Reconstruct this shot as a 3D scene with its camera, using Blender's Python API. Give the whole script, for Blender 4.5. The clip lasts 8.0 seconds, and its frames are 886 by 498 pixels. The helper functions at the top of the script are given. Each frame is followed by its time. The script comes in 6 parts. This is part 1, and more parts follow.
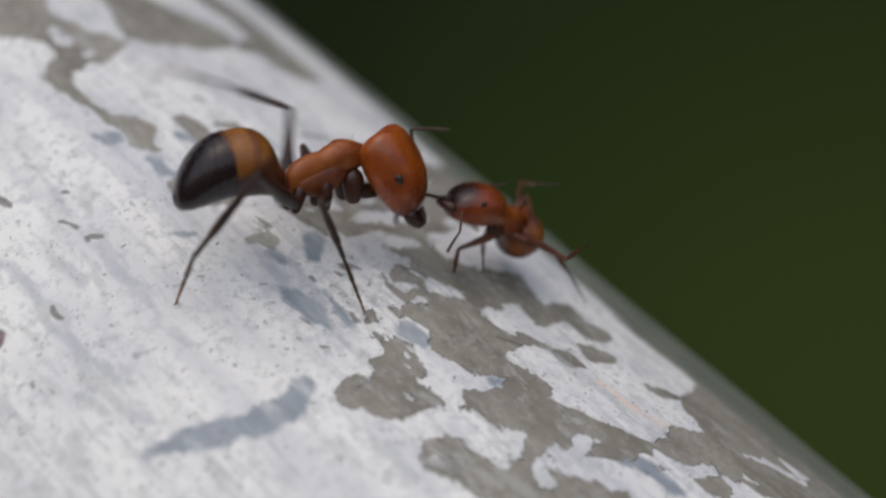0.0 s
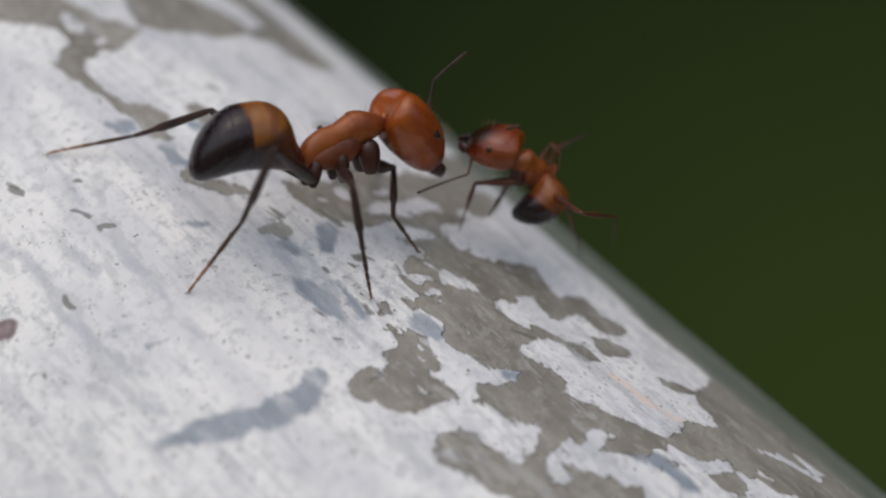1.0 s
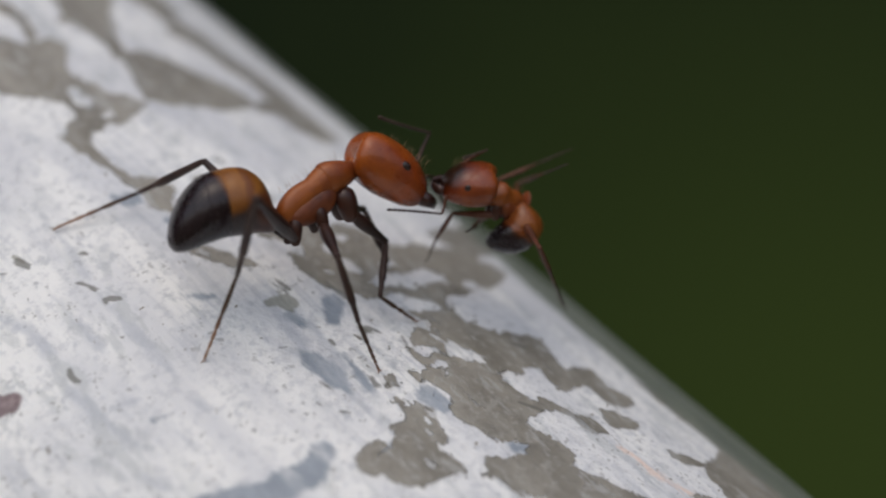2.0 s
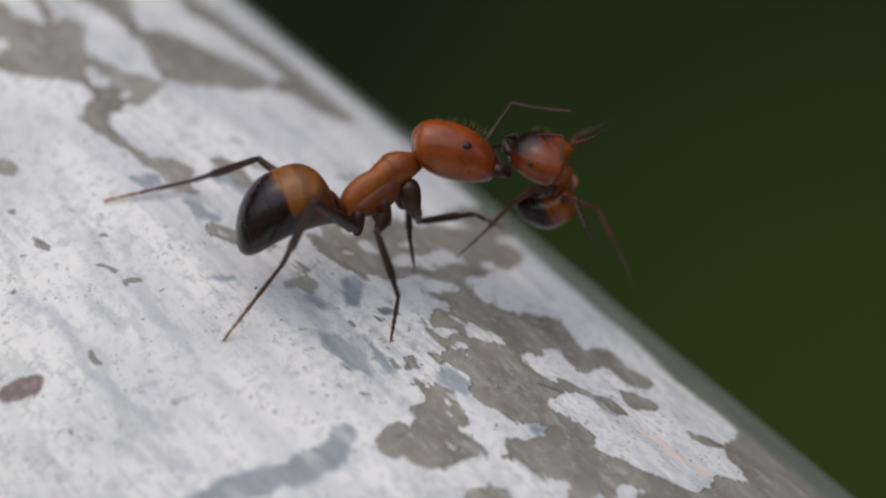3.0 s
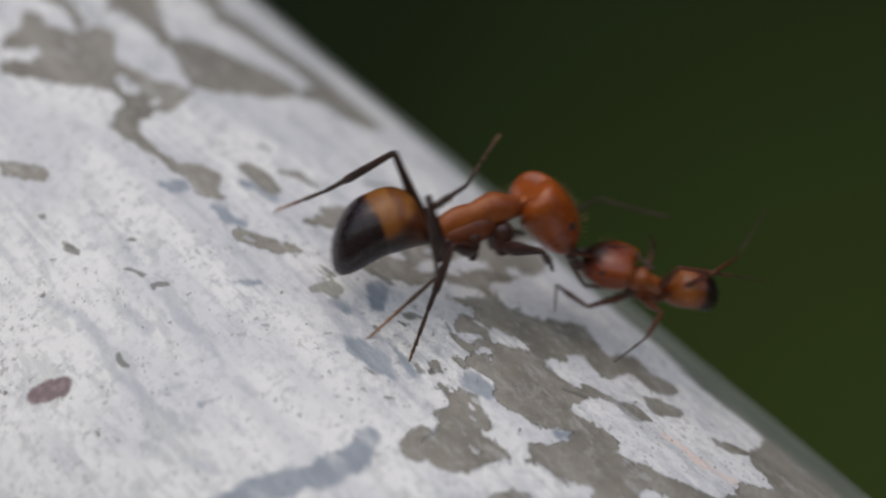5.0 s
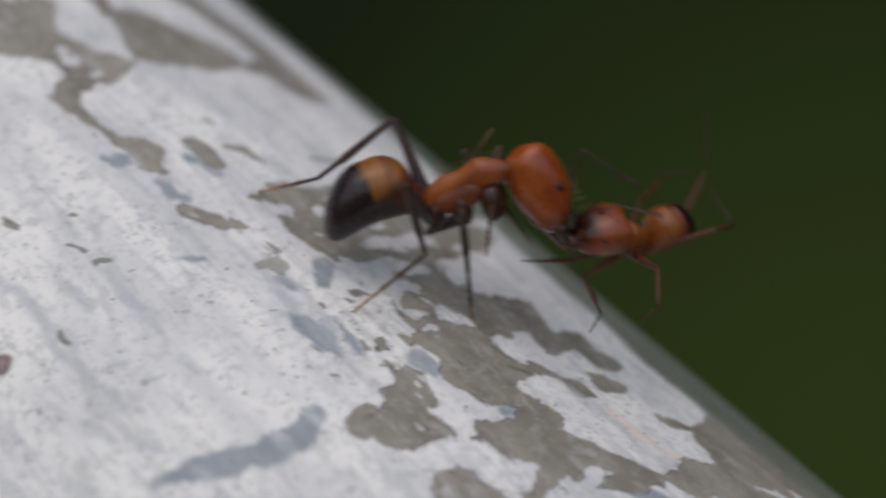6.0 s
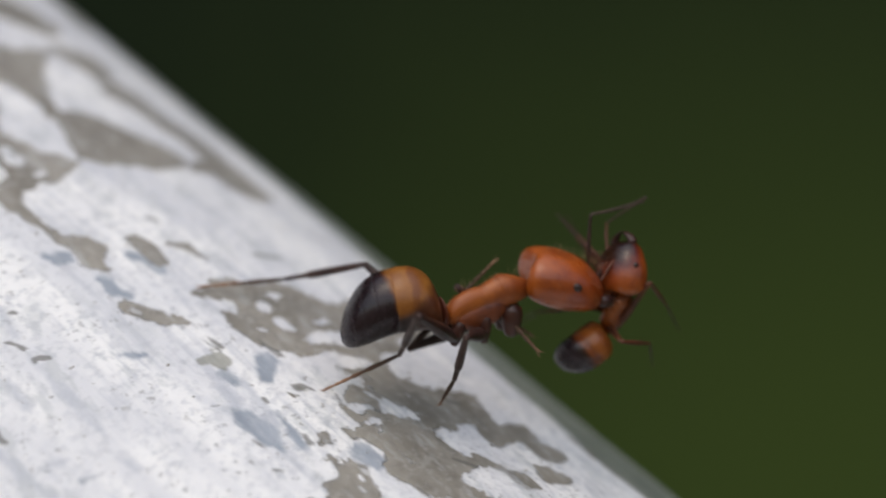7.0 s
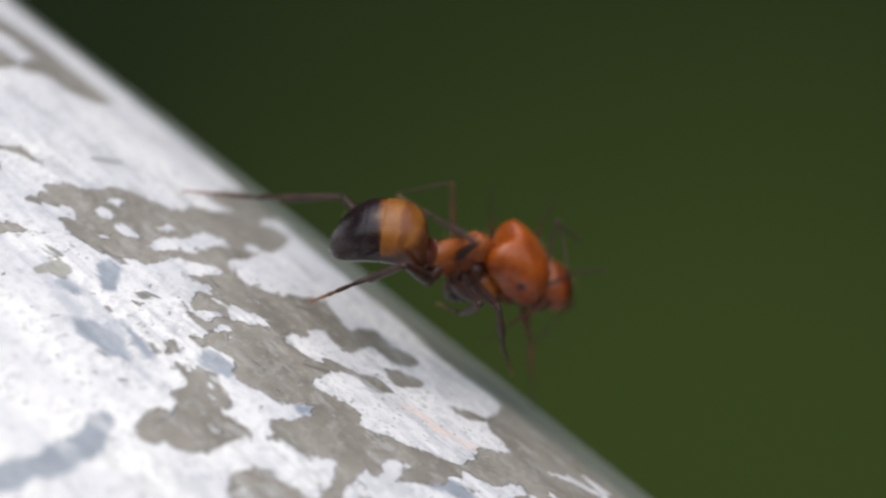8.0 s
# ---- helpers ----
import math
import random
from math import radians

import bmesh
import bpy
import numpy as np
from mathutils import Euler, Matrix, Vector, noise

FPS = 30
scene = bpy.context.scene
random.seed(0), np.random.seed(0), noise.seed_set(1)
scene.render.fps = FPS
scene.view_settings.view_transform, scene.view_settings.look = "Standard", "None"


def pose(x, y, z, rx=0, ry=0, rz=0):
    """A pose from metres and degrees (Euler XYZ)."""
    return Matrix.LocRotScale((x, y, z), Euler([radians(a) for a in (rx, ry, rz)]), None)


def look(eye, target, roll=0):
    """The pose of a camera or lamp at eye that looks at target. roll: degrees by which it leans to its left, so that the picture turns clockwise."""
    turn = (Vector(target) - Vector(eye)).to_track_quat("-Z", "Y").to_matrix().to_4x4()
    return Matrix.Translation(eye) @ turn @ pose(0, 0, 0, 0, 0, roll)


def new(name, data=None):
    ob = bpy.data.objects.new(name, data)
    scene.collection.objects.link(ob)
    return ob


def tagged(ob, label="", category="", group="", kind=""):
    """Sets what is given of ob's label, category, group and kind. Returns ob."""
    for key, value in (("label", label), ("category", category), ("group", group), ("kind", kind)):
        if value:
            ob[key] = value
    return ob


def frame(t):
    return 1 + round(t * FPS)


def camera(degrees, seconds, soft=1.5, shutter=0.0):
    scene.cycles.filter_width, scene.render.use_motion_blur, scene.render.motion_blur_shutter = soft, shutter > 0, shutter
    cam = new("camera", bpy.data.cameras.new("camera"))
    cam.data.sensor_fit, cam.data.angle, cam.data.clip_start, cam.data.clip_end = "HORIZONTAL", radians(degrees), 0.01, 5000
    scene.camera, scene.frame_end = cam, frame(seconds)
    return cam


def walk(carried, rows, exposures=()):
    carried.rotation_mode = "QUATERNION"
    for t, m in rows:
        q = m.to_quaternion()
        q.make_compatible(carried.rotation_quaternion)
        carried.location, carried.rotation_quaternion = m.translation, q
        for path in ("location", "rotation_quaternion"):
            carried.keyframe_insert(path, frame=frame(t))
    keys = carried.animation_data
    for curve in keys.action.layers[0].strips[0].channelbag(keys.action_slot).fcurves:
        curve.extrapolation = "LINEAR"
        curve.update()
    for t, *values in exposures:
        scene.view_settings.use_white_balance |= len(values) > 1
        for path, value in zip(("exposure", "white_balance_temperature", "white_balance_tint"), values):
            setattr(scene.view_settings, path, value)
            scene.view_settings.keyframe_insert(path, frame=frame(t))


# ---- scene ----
cam = camera(41.0, 8.0, 2.1, 0.9)
cam.data.dof.use_dof = True
cam.data.dof.focus_distance, cam.data.dof.aperture_fstop, cam.data.dof.aperture_blades = 0.0424, 22.0, 7
EYE = Vector((0.0, -0.04436, 0.0))


def held(dx, dy, dz, yaw, pitch, roll):
    """The hand-held camera: millimetres off the mean eye, and its turn in degrees."""
    return pose(EYE.x + dx * 0.001, EYE.y + dy * 0.001, EYE.z + dz * 0.001, 90 + pitch, roll, yaw)


walk(cam, [
    (0.0, held(0.250, -0.316, -0.210, -0.354, 0.662, 0.441)),
    (0.2, held(0.055, -0.157, -0.149, -0.139, 0.268, 0.201)),
    (0.5, held(-0.248, 0.067, -0.047, -0.078, 0.019, 0.112)),
    (1.0, held(-0.000, -0.000, -0.000, 0.000, -0.000, -0.000)),
    (1.5, held(-0.229, 0.177, 0.197, -0.318, 1.336, 0.164)),
    (2.0, held(-0.352, 0.056, 0.073, -0.154, 3.366, 0.218)),
    (2.2, held(-0.209, -0.006, 0.103, 1.356, 2.840, 0.155)),
    (3.3, held(-0.779, 0.147, 0.383, 0.155, 2.075, 0.218)),
    (3.5, held(-0.548, 0.046, 0.323, 0.793, 2.048, 0.131)),
    (4.0, held(-0.493, 0.052, 0.124, 0.898, 3.706, 0.271)),
    (4.2, held(-0.943, -0.277, 0.239, 0.846, 3.391, 0.222)),
    (5.3, held(-0.360, -0.011, 0.014, 2.034, 2.040, -0.078)),
    (5.5, held(-0.522, -0.035, 0.109, 0.741, 0.969, 0.066)),
    (6.0, held(-0.469, 0.029, 0.334, -0.766, 1.275, -0.141)),
    (6.3, held(-0.598, 0.147, 0.257, -2.971, 1.861, 0.168)),
    (6.5, held(-0.684, 0.220, 0.199, -2.085, 3.679, 0.278)),
    (6.7, held(-0.465, 0.017, 0.038, -1.570, 5.828, 0.341)),
    (7.0, held(-0.142, -0.268, -0.201, -3.053, 6.422, 0.727)),
    (7.3, held(-0.163, -0.111, -0.069, -3.633, 4.396, 0.652)),
    (7.5, held(-0.173, 0.025, 0.015, -5.431, 2.970, 0.629)),
    (7.8, held(-0.246, 0.116, -0.177, -9.385, 1.724, 1.104)),
    (8.0, held(-0.309, 0.211, -0.309, -10.507, 1.842, 1.507)),
], exposures=[(0, 0.0), (2.0, 0.0), (5.5, -0.13), (6.0, -0.14), (6.4, 0.03), (6.7, 0.14), (7.0, 0.3), (7.5, 0.38), (8.0, 0.58)])

# ---------------------------------------------------------------- light
world = bpy.data.worlds.new("sky")
scene.world = world
world.use_nodes = True
sky = world.node_tree.nodes.new("ShaderNodeTexSky")
sky.sky_type = "NISHITA"
sky.sun_disc = False
sky.sun_elevation, sky.sun_rotation = radians(58), radians(200)
sky.air_density, sky.dust_density = 1.0, 3.0
world.node_tree.links.new(sky.outputs[0], world.node_tree.nodes["Background"].inputs[0])
world.node_tree.nodes["Background"].inputs[1].default_value = 0.13
sun = new("sun", bpy.data.lights.new("sun", "SUN"))
sun.data.energy, sun.data.angle, sun.data.color = 0.8, radians(110), (1.0, 0.96, 0.9)
sun.matrix_world = look((-0.25, -0.75, 0.8), (0, 0, 0))


# ---------------------------------------------------------------- materials
def material(name):
    m = bpy.data.materials.new(name)
    m.use_nodes = True
    return m, m.node_tree.nodes, m.node_tree.links, m.node_tree.nodes["Principled BSDF"]


def noise_node(nt, scale, detail=4.0, vector=None, rough=0.55):
    n = nt.nodes.new("ShaderNodeTexNoise")
    n.inputs["Scale"].default_value, n.inputs["Detail"].default_value, n.inputs["Roughness"].default_value = scale, detail, rough
    if vector is not None:
        nt.links.new(vector, n.inputs["Vector"])
    return n.outputs["Fac"]


def math_node(nt, op, a, b=None, c=None):
    n = nt.nodes.new("ShaderNodeMath")
    n.operation = op
    for slot, v in zip(n.inputs, (a, b, c)):
        if v is None:
            continue
        if isinstance(v, (int, float)):
            slot.default_value = v
        else:
            nt.links.new(v, slot)
    return n.outputs[0]


def step_node(nt, value, lo, hi):
    n = nt.nodes.new("ShaderNodeMapRange")
    n.interpolation_type = "SMOOTHSTEP"
    nt.links.new(value, n.inputs["Value"])
    n.inputs["From Min"].default_value, n.inputs["From Max"].default_value = lo, hi
    return n.outputs["Result"]


def mix_node(nt, fac, a, b):
    n = nt.nodes.new("ShaderNodeMix")
    n.data_type = "RGBA"
    for slot, v in ((n.inputs["Factor"], fac), (n.inputs["A"], a), (n.inputs["B"], b)):
        if isinstance(v, (int, float)):
            slot.default_value = v
        elif isinstance(v, tuple):
            slot.default_value = (*v, 1)
        else:
            nt.links.new(v, slot)
    return n.outputs["Result"]


def ramp_node(nt, value, stops):
    n = nt.nodes.new("ShaderNodeValToRGB")
    while len(n.color_ramp.elements) < len(stops):
        n.color_ramp.elements.new(0.5)
    for e, (at, c) in zip(n.color_ramp.elements, stops):
        e.position, e.color = at, (*c, 1)
    nt.links.new(value, n.inputs[0])
    return n.outputs[0]


def bump_node(nt, height, strength, distance):
    n = nt.nodes.new("ShaderNodeBump")
    n.inputs["Strength"].default_value, n.inputs["Distance"].default_value = strength, distance
    nt.links.new(height, n.inputs["Height"])
    return n.outputs["Normal"]


def shell(name, colour, deep, rough, along=None, coat=0.0, grain=0.5, tilt=0.0):
    """Chitin: colour with darker blotches, fine pits, and stops of tint along the part's length where given; tilt leans them to its top."""
    m, nodes, links, p = material(name)
    nt = m.node_tree
    at = nodes.new("ShaderNodeTexCoord").outputs["Object"]
    base = mix_node(nt, step_node(nt, noise_node(nt, 900, 3, at), 0.38, 0.72), colour, deep)
    if along:
        sep = nodes.new("ShaderNodeSeparateXYZ")
        links.new(at, sep.inputs[0])
        wobble = math_node(nt, "MULTIPLY_ADD", noise_node(nt, 1500, 2, at), 0.0004, -0.0002)
        x = math_node(nt, "MULTIPLY_ADD", sep.outputs[2], tilt, math_node(nt, "ADD", sep.outputs[0], wobble))
        lo, hi, stops = along
        tint = ramp_node(nt, step_node(nt, x, lo, hi), stops)
        mul = nodes.new("ShaderNodeMix")
        mul.data_type, mul.blend_type = "RGBA", "MULTIPLY"
        mul.inputs["Factor"].default_value = 1
        links.new(base, mul.inputs["A"])
        links.new(tint, mul.inputs["B"])
        base = mul.outputs["Result"]
    links.new(base, p.inputs["Base Color"])
    fine = noise_node(nt, 14000, 2, at)
    links.new(math_node(nt, "MULTIPLY_ADD", noise_node(nt, 4000, 2, at), 0.25, rough - 0.12), p.inputs["Roughness"])
    links.new(bump_node(nt, fine, grain, 0.00003), p.inputs["Normal"])
    p.inputs["Coat Weight"].default_value, p.inputs["Coat Roughness"].default_value = coat, 0.12
    p.inputs["Specular IOR Level"].default_value = 0.32
    return m


HEAD_RED = shell("red_chitin", (0.33, 0.068, 0.008), (0.19, 0.032, 0.006), 0.3, (0.0002, 0.0029, [(0.0, (1, 1.1, 1.1)), (0.7, (1, 0.95, 0.9)), (1.0, (0.4, 0.3, 0.3))]), 0.4)
HEAD_DARK = shell("dark_fronted_chitin", (0.33, 0.075, 0.011), (0.2, 0.038, 0.008), 0.3, (0.0002, 0.0024, [(0.0, (0.8, 0.85, 0.9)), (0.44, (0.8, 0.7, 0.75)), (0.62, (0.45, 0.32, 0.4)), (0.8, (0.07, 0.08, 0.12))]), 0.4, tilt=0.65)
BODY_RED = shell("orange_chitin", (0.33, 0.092, 0.015), (0.18, 0.042, 0.01), 0.38, (-0.0017, 0.0017, [(0.0, (0.85, 0.8, 0.8)), (0.5, (1.05, 1.05, 1.05)), (1.0, (0.9, 0.85, 0.8))]), 0.15)
BODY_AMBER = shell("amber_chitin", (0.28, 0.078, 0.013), (0.14, 0.032, 0.009), 0.36, (-0.0012, 0.0012, [(0.0, (0.7, 0.55, 0.5)), (0.5, (1.1, 1.1, 1.0)), (1.0, (0.85, 0.75, 0.7))]), 0.3)
PLEURON = shell("maroon_chitin", (0.17, 0.043, 0.012), (0.07, 0.018, 0.009), 0.42)
SCALE_DARK = shell("dark_red_chitin", (0.10, 0.024, 0.011), (0.055, 0.015, 0.009), 0.34, None, 0.3)
BLACK = shell("black_chitin", (0.018, 0.009, 0.011), (0.008, 0.005, 0.006), 0.26, None, 0.12, 0.2)


def tan_shell(name):
    """First segment of the abdomen: dark brown with a tan patch of its own on the back."""
    m, nodes, links, p = material(name)
    nt = m.node_tree
    at = nodes.new("ShaderNodeTexCoord").outputs["Object"]
    wob = nodes.new("ShaderNodeTexNoise")
    wob.inputs["Scale"].default_value = 1400
    links.new(at, wob.inputs["Vector"])
    off = nodes.new("ShaderNodeVectorMath")
    off.operation = "MULTIPLY_ADD"
    links.new(wob.outputs["Color"], off.inputs[0])
    off.inputs[1].default_value = (0.0004, 0.0004, 0.0004)
    links.new(at, off.inputs[2])
    place = nodes.new("ShaderNodeMapping")
    k = 1000
    place.inputs["Location"].default_value = (1.2 / 1.5, 0, -1.85 / 1.7)
    place.inputs["Scale"].default_value = (k / 1.5, k / 1.9, k / 1.7)
    links.new(off.outputs[0], place.inputs[0])
    ball = nodes.new("ShaderNodeTexGradient")
    ball.gradient_type = "SPHERICAL"
    links.new(place.outputs[0], ball.inputs[0])
    tan = mix_node(nt, step_node(nt, noise_node(nt, 1100, 4, at), 0.35, 0.7), (0.3, 0.12, 0.022), (0.2, 0.068, 0.013))
    sep = nodes.new("ShaderNodeSeparateXYZ")
    links.new(off.outputs[0], sep.inputs[0])
    seam = step_node(nt, math_node(nt, "ABSOLUTE", math_node(nt, "ADD", sep.outputs[0], 0.00062)), 0.00006, 0.0002)
    tan = mix_node(nt, seam, (0.17, 0.055, 0.012), tan)
    dark = mix_node(nt, step_node(nt, noise_node(nt, 900, 3, at), 0.35, 0.7), (0.1, 0.03, 0.011), (0.05, 0.017, 0.01))
    dark = mix_node(nt, step_node(nt, sep.outputs[0], -0.001, -0.0002), (0.028, 0.014, 0.012), dark)
    links.new(mix_node(nt, step_node(nt, ball.outputs["Fac"], 0.06, 0.26), dark, tan), p.inputs["Base Color"])
    links.new(math_node(nt, "MULTIPLY_ADD", noise_node(nt, 4000, 2, at), 0.25, 0.2), p.inputs["Roughness"])
    links.new(bump_node(nt, noise_node(nt, 14000, 2, at), 0.4, 0.00003), p.inputs["Normal"])
    p.inputs["Coat Weight"].default_value, p.inputs["Coat Roughness"].default_value = 0.15, 0.25
    p.inputs["Specular IOR Level"].default_value = 0.32
    return m


TAN = tan_shell("tan_backed_chitin")
TAN_TO_BLACK = shell("tan_to_black_tergite", (0.31, 0.125, 0.023), (0.22, 0.078, 0.014), 0.26, (-0.00165, -0.0011, [(0.0, (0.06, 0.075, 0.5)), (0.35, (0.08, 0.09, 0.5)), (0.7, (0.4, 0.35, 0.5)), (1.0, (0.9, 0.9, 0.9))]), 0.12, 0.2, tilt=0.25)
AMBER_GASTER = shell("amber_gaster", (0.26, 0.078, 0.013), (0.14, 0.035, 0.009), 0.3, (-0.0013, -0.0006, [(0.0, (0.2, 0.18, 0.3)), (0.5, (0.55, 0.45, 0.6)), (1.0, (1, 1, 1))]), 0.3)
AMBER_TO_BLACK = shell("amber_to_black_tergite", (0.2, 0.055, 0.012), (0.11, 0.03, 0.009), 0.28, (-0.00135, -0.00095, [(0.0, (0.06, 0.07, 0.2)), (0.5, (0.2, 0.17, 0.25)), (1.0, (0.95, 0.9, 0.85))]), 0.4)
LEG = shell("dark_brown_leg", (0.04, 0.018, 0.013), (0.022, 0.011, 0.009), 0.4)
COXA = shell("brown_coxa", (0.06, 0.019, 0.011), (0.032, 0.012, 0.009), 0.34, None, 0.2)
SHIN = shell("brown_shin", (0.055, 0.029, 0.021), (0.03, 0.015, 0.012), 0.42)
FOOT = shell("tan_tarsus", (0.34, 0.19, 0.105), (0.22, 0.12, 0.07), 0.5, (0.0, 0.0032, [(0.0, (0.14, 0.14, 0.14)), (0.4, (0.28, 0.26, 0.25)), (0.75, (0.85, 0.8, 0.8)), (1.0, (1, 1, 1))]))
FEELER = shell("grey_brown_feeler", (0.08, 0.052, 0.04), (0.05, 0.03, 0.024), 0.5)
PALE_LEG = shell("red_brown_leg", (0.11, 0.036, 0.018), (0.055, 0.02, 0.012), 0.38)
EYE_BLACK = shell("black_eye", (0.04, 0.017, 0.011), (0.025, 0.012, 0.009), 0.25, None, 0.3, 0.2)
JAW = shell("dark_mandible", (0.05, 0.018, 0.012), (0.03, 0.012, 0.01), 0.3, None, 0.2)
HAIR = shell("pale_hair", (0.42, 0.28, 0.15), (0.33, 0.2, 0.1), 0.5)


def paint_material():
    """White paint, chalked and scratched along the pipe, flaked off to bare grey-brown metal and stained slate blue."""
    m, nodes, links, p = material("weathered_white_paint")
    nt = m.node_tree
    at = nodes.new("ShaderNodeTexCoord").outputs["Object"]
    stretch = nodes.new("ShaderNodeMapping")
    stretch.inputs["Scale"].default_value = (1, 1, 0.07)
    links.new(at, stretch.inputs[0])
    long = stretch.outputs[0]
    half = nodes.new("ShaderNodeMapping")
    half.inputs["Scale"].default_value = (1, 1, 0.36)
    links.new(at, half.inputs[0])
    drawn = half.outputs[0]

    def layer(name):
        a = nodes.new("ShaderNodeAttribute")
        a.attribute_name = name
        return a.outputs["Fac"]

    edge = math_node(nt, "MULTIPLY_ADD", noise_node(nt, 900, 5, drawn, 0.6), 2.2, -1.1)
    edge2 = math_node(nt, "MULTIPLY_ADD", noise_node(nt, 3200, 5, drawn, 0.65), 1.3, -0.65)
    ragged = math_node(nt, "ADD", edge, edge2)
    # white ground colour: chalky, mottled, with long scratches and specks
    chalk = mix_node(nt, step_node(nt, noise_node(nt, 420, 5, drawn), 0.38, 0.62), (0.69, 0.69, 0.695), (0.85, 0.84, 0.81))
    chalk = mix_node(nt, math_node(nt, "MULTIPLY", step_node(nt, noise_node(nt, 2600, 4, at), 0.50, 0.64), 0.45), chalk, (0.52, 0.525, 0.545))
    blot = math_node(nt, "MULTIPLY", step_node(nt, noise_node(nt, 1150, 5, drawn, 0.6), 0.52, 0.6), step_node(nt, noise_node(nt, 170, 2, at), 0.35, 0.58))
    chalk = mix_node(nt, math_node(nt, "MULTIPLY", blot, 0.4), chalk, (0.41, 0.435, 0.43))
    streak = math_node(nt, "MULTIPLY", step_node(nt, noise_node(nt, 2900, 5, long), 0.5, 0.64), step_node(nt, noise_node(nt, 190, 3, at), 0.46, 0.62))
    chalk = mix_node(nt, math_node(nt, "MULTIPLY", streak, 0.5), chalk, (0.46, 0.475, 0.51))
    speck = math_node(nt, "MULTIPLY", step_node(nt, noise_node(nt, 3400, 4, at, 0.6), 0.595, 0.65), step_node(nt, noise_node(nt, 420, 3, at), 0.42, 0.56))
    chalk = mix_node(nt, math_node(nt, "MULTIPLY", speck, 0.6), chalk, (0.28, 0.275, 0.26))
    grit = math_node(nt, "MULTIPLY", step_node(nt, noise_node(nt, 1500, 6, at, 0.7), 0.54, 0.66), step_node(nt, noise_node(nt, 330, 3, at), 0.3, 0.55))
    chalk = mix_node(nt, math_node(nt, "MULTIPLY", grit, 0.58), chalk, (0.46, 0.475, 0.49))
    blush = step_node(nt, math_node(nt, "ADD", layer("blush"), edge2), -0.1, 0.25)
    chalk = mix_node(nt, math_node(nt, "MULTIPLY", blush, 0.85), chalk, (0.82, 0.66, 0.56))
    scuff = step_node(nt, math_node(nt, "MULTIPLY_ADD", edge, 0.8, layer("scuff")), -0.12, 0.3)
    chalk = mix_node(nt, math_node(nt, "MULTIPLY", scuff, 0.62), chalk, (0.45, 0.47, 0.51))
    slate = step_node(nt, math_node(nt, "MULTIPLY_ADD", ragged, 0.5, layer("slate")), -0.06, 0.2)
    slate = math_node(nt, "MULTIPLY", slate, math_node(nt, "MULTIPLY_ADD", step_node(nt, noise_node(nt, 1100, 5, drawn), 0.45, 0.7), -0.5, 1.0))
    slate_tone = mix_node(nt, step_node(nt, noise_node(nt, 700, 5, drawn), 0.35, 0.7), (0.25, 0.285, 0.325), (0.36, 0.395, 0.44))
    coat = mix_node(nt, math_node(nt, "MULTIPLY", slate, 0.96), chalk, slate_tone)
    spot = step_node(nt, math_node(nt, "MULTIPLY_ADD", ragged, 0.15, layer("spot")), -0.03, 0.12)
    coat = mix_node(nt, math_node(nt, "MULTIPLY", spot, 0.9), coat, mix_node(nt, step_node(nt, noise_node(nt, 2500, 3, at), 0.4, 0.65), (0.15, 0.09, 0.095), (0.26, 0.18, 0.18)))
    # bare layer
    torn = math_node(nt, "ADD", layer("bare"), math_node(nt, "MULTIPLY_ADD", edge, 0.32, math_node(nt, "MULTIPLY", edge2, 0.62)))
    bare = step_node(nt, torn, -0.015, 0.035)
    # small chips that broke away round the bare patches
    near = math_node(nt, "MULTIPLY_ADD", step_node(nt, layer("bare"), -0.46, 0.1), 0.09, -0.685)
    chip = step_node(nt, math_node(nt, "ADD", noise_node(nt, 2500, 5, at, 0.6), near), 0.0, 0.02)
    bare = math_node(nt, "MAXIMUM", bare, chip)
    film = math_node(nt, "MULTIPLY", step_node(nt, noise_node(nt, 1900, 6, drawn, 0.65), 0.58, 0.64), step_node(nt, noise_node(nt, 230, 2, at), 0.5, 0.62))
    bare = math_node(nt, "MULTIPLY", bare, math_node(nt, "MULTIPLY_ADD", film, -0.6, 1.0))
    # shade of the torn paint's edge, painted as a broken grey rim
    edge_shade = math_node(nt, "MULTIPLY", step_node(nt, torn, -0.16, 0.0), math_node(nt, "MULTIPLY", step_node(nt, noise_node(nt, 1700, 3, drawn), 0.42, 0.62), 0.5))
    coat = mix_node(nt, edge_shade, coat, (0.44, 0.44, 0.43))
    metal = mix_node(nt, step_node(nt, noise_node(nt, 500, 5, drawn), 0.3, 0.7), (0.21, 0.192, 0.157), (0.35, 0.325, 0.275))
    metal = mix_node(nt, math_node(nt, "MULTIPLY", step_node(nt, noise_node(nt, 1500, 5, at), 0.5, 0.75), 0.35), metal, (0.14, 0.128, 0.11))
    metal = mix_node(nt, math_node(nt, "MULTIPLY", step_node(nt, noise_node(nt, 2600, 4, at), 0.5, 0.68), 0.5), metal, (0.42, 0.40, 0.36))
    metal = mix_node(nt, math_node(nt, "MULTIPLY", step_node(nt, noise_node(nt, 3600, 4, at), 0.55, 0.72), 0.3), metal, (0.15, 0.138, 0.118))
    metal = mix_node(nt, math_node(nt, "MULTIPLY", step_node(nt, noise_node(nt, 1250, 7, drawn, 0.65), 0.54, 0.64), 0.5), metal, (0.47, 0.465, 0.44))
    olive = step_node(nt, math_node(nt, "MULTIPLY_ADD", ragged, 0.3, layer("olive")), -0.02, 0.1)
    fleck = step_node(nt, math_node(nt, "MULTIPLY_ADD", ragged, 0.15, layer("fleck")), -0.03, 0.06)
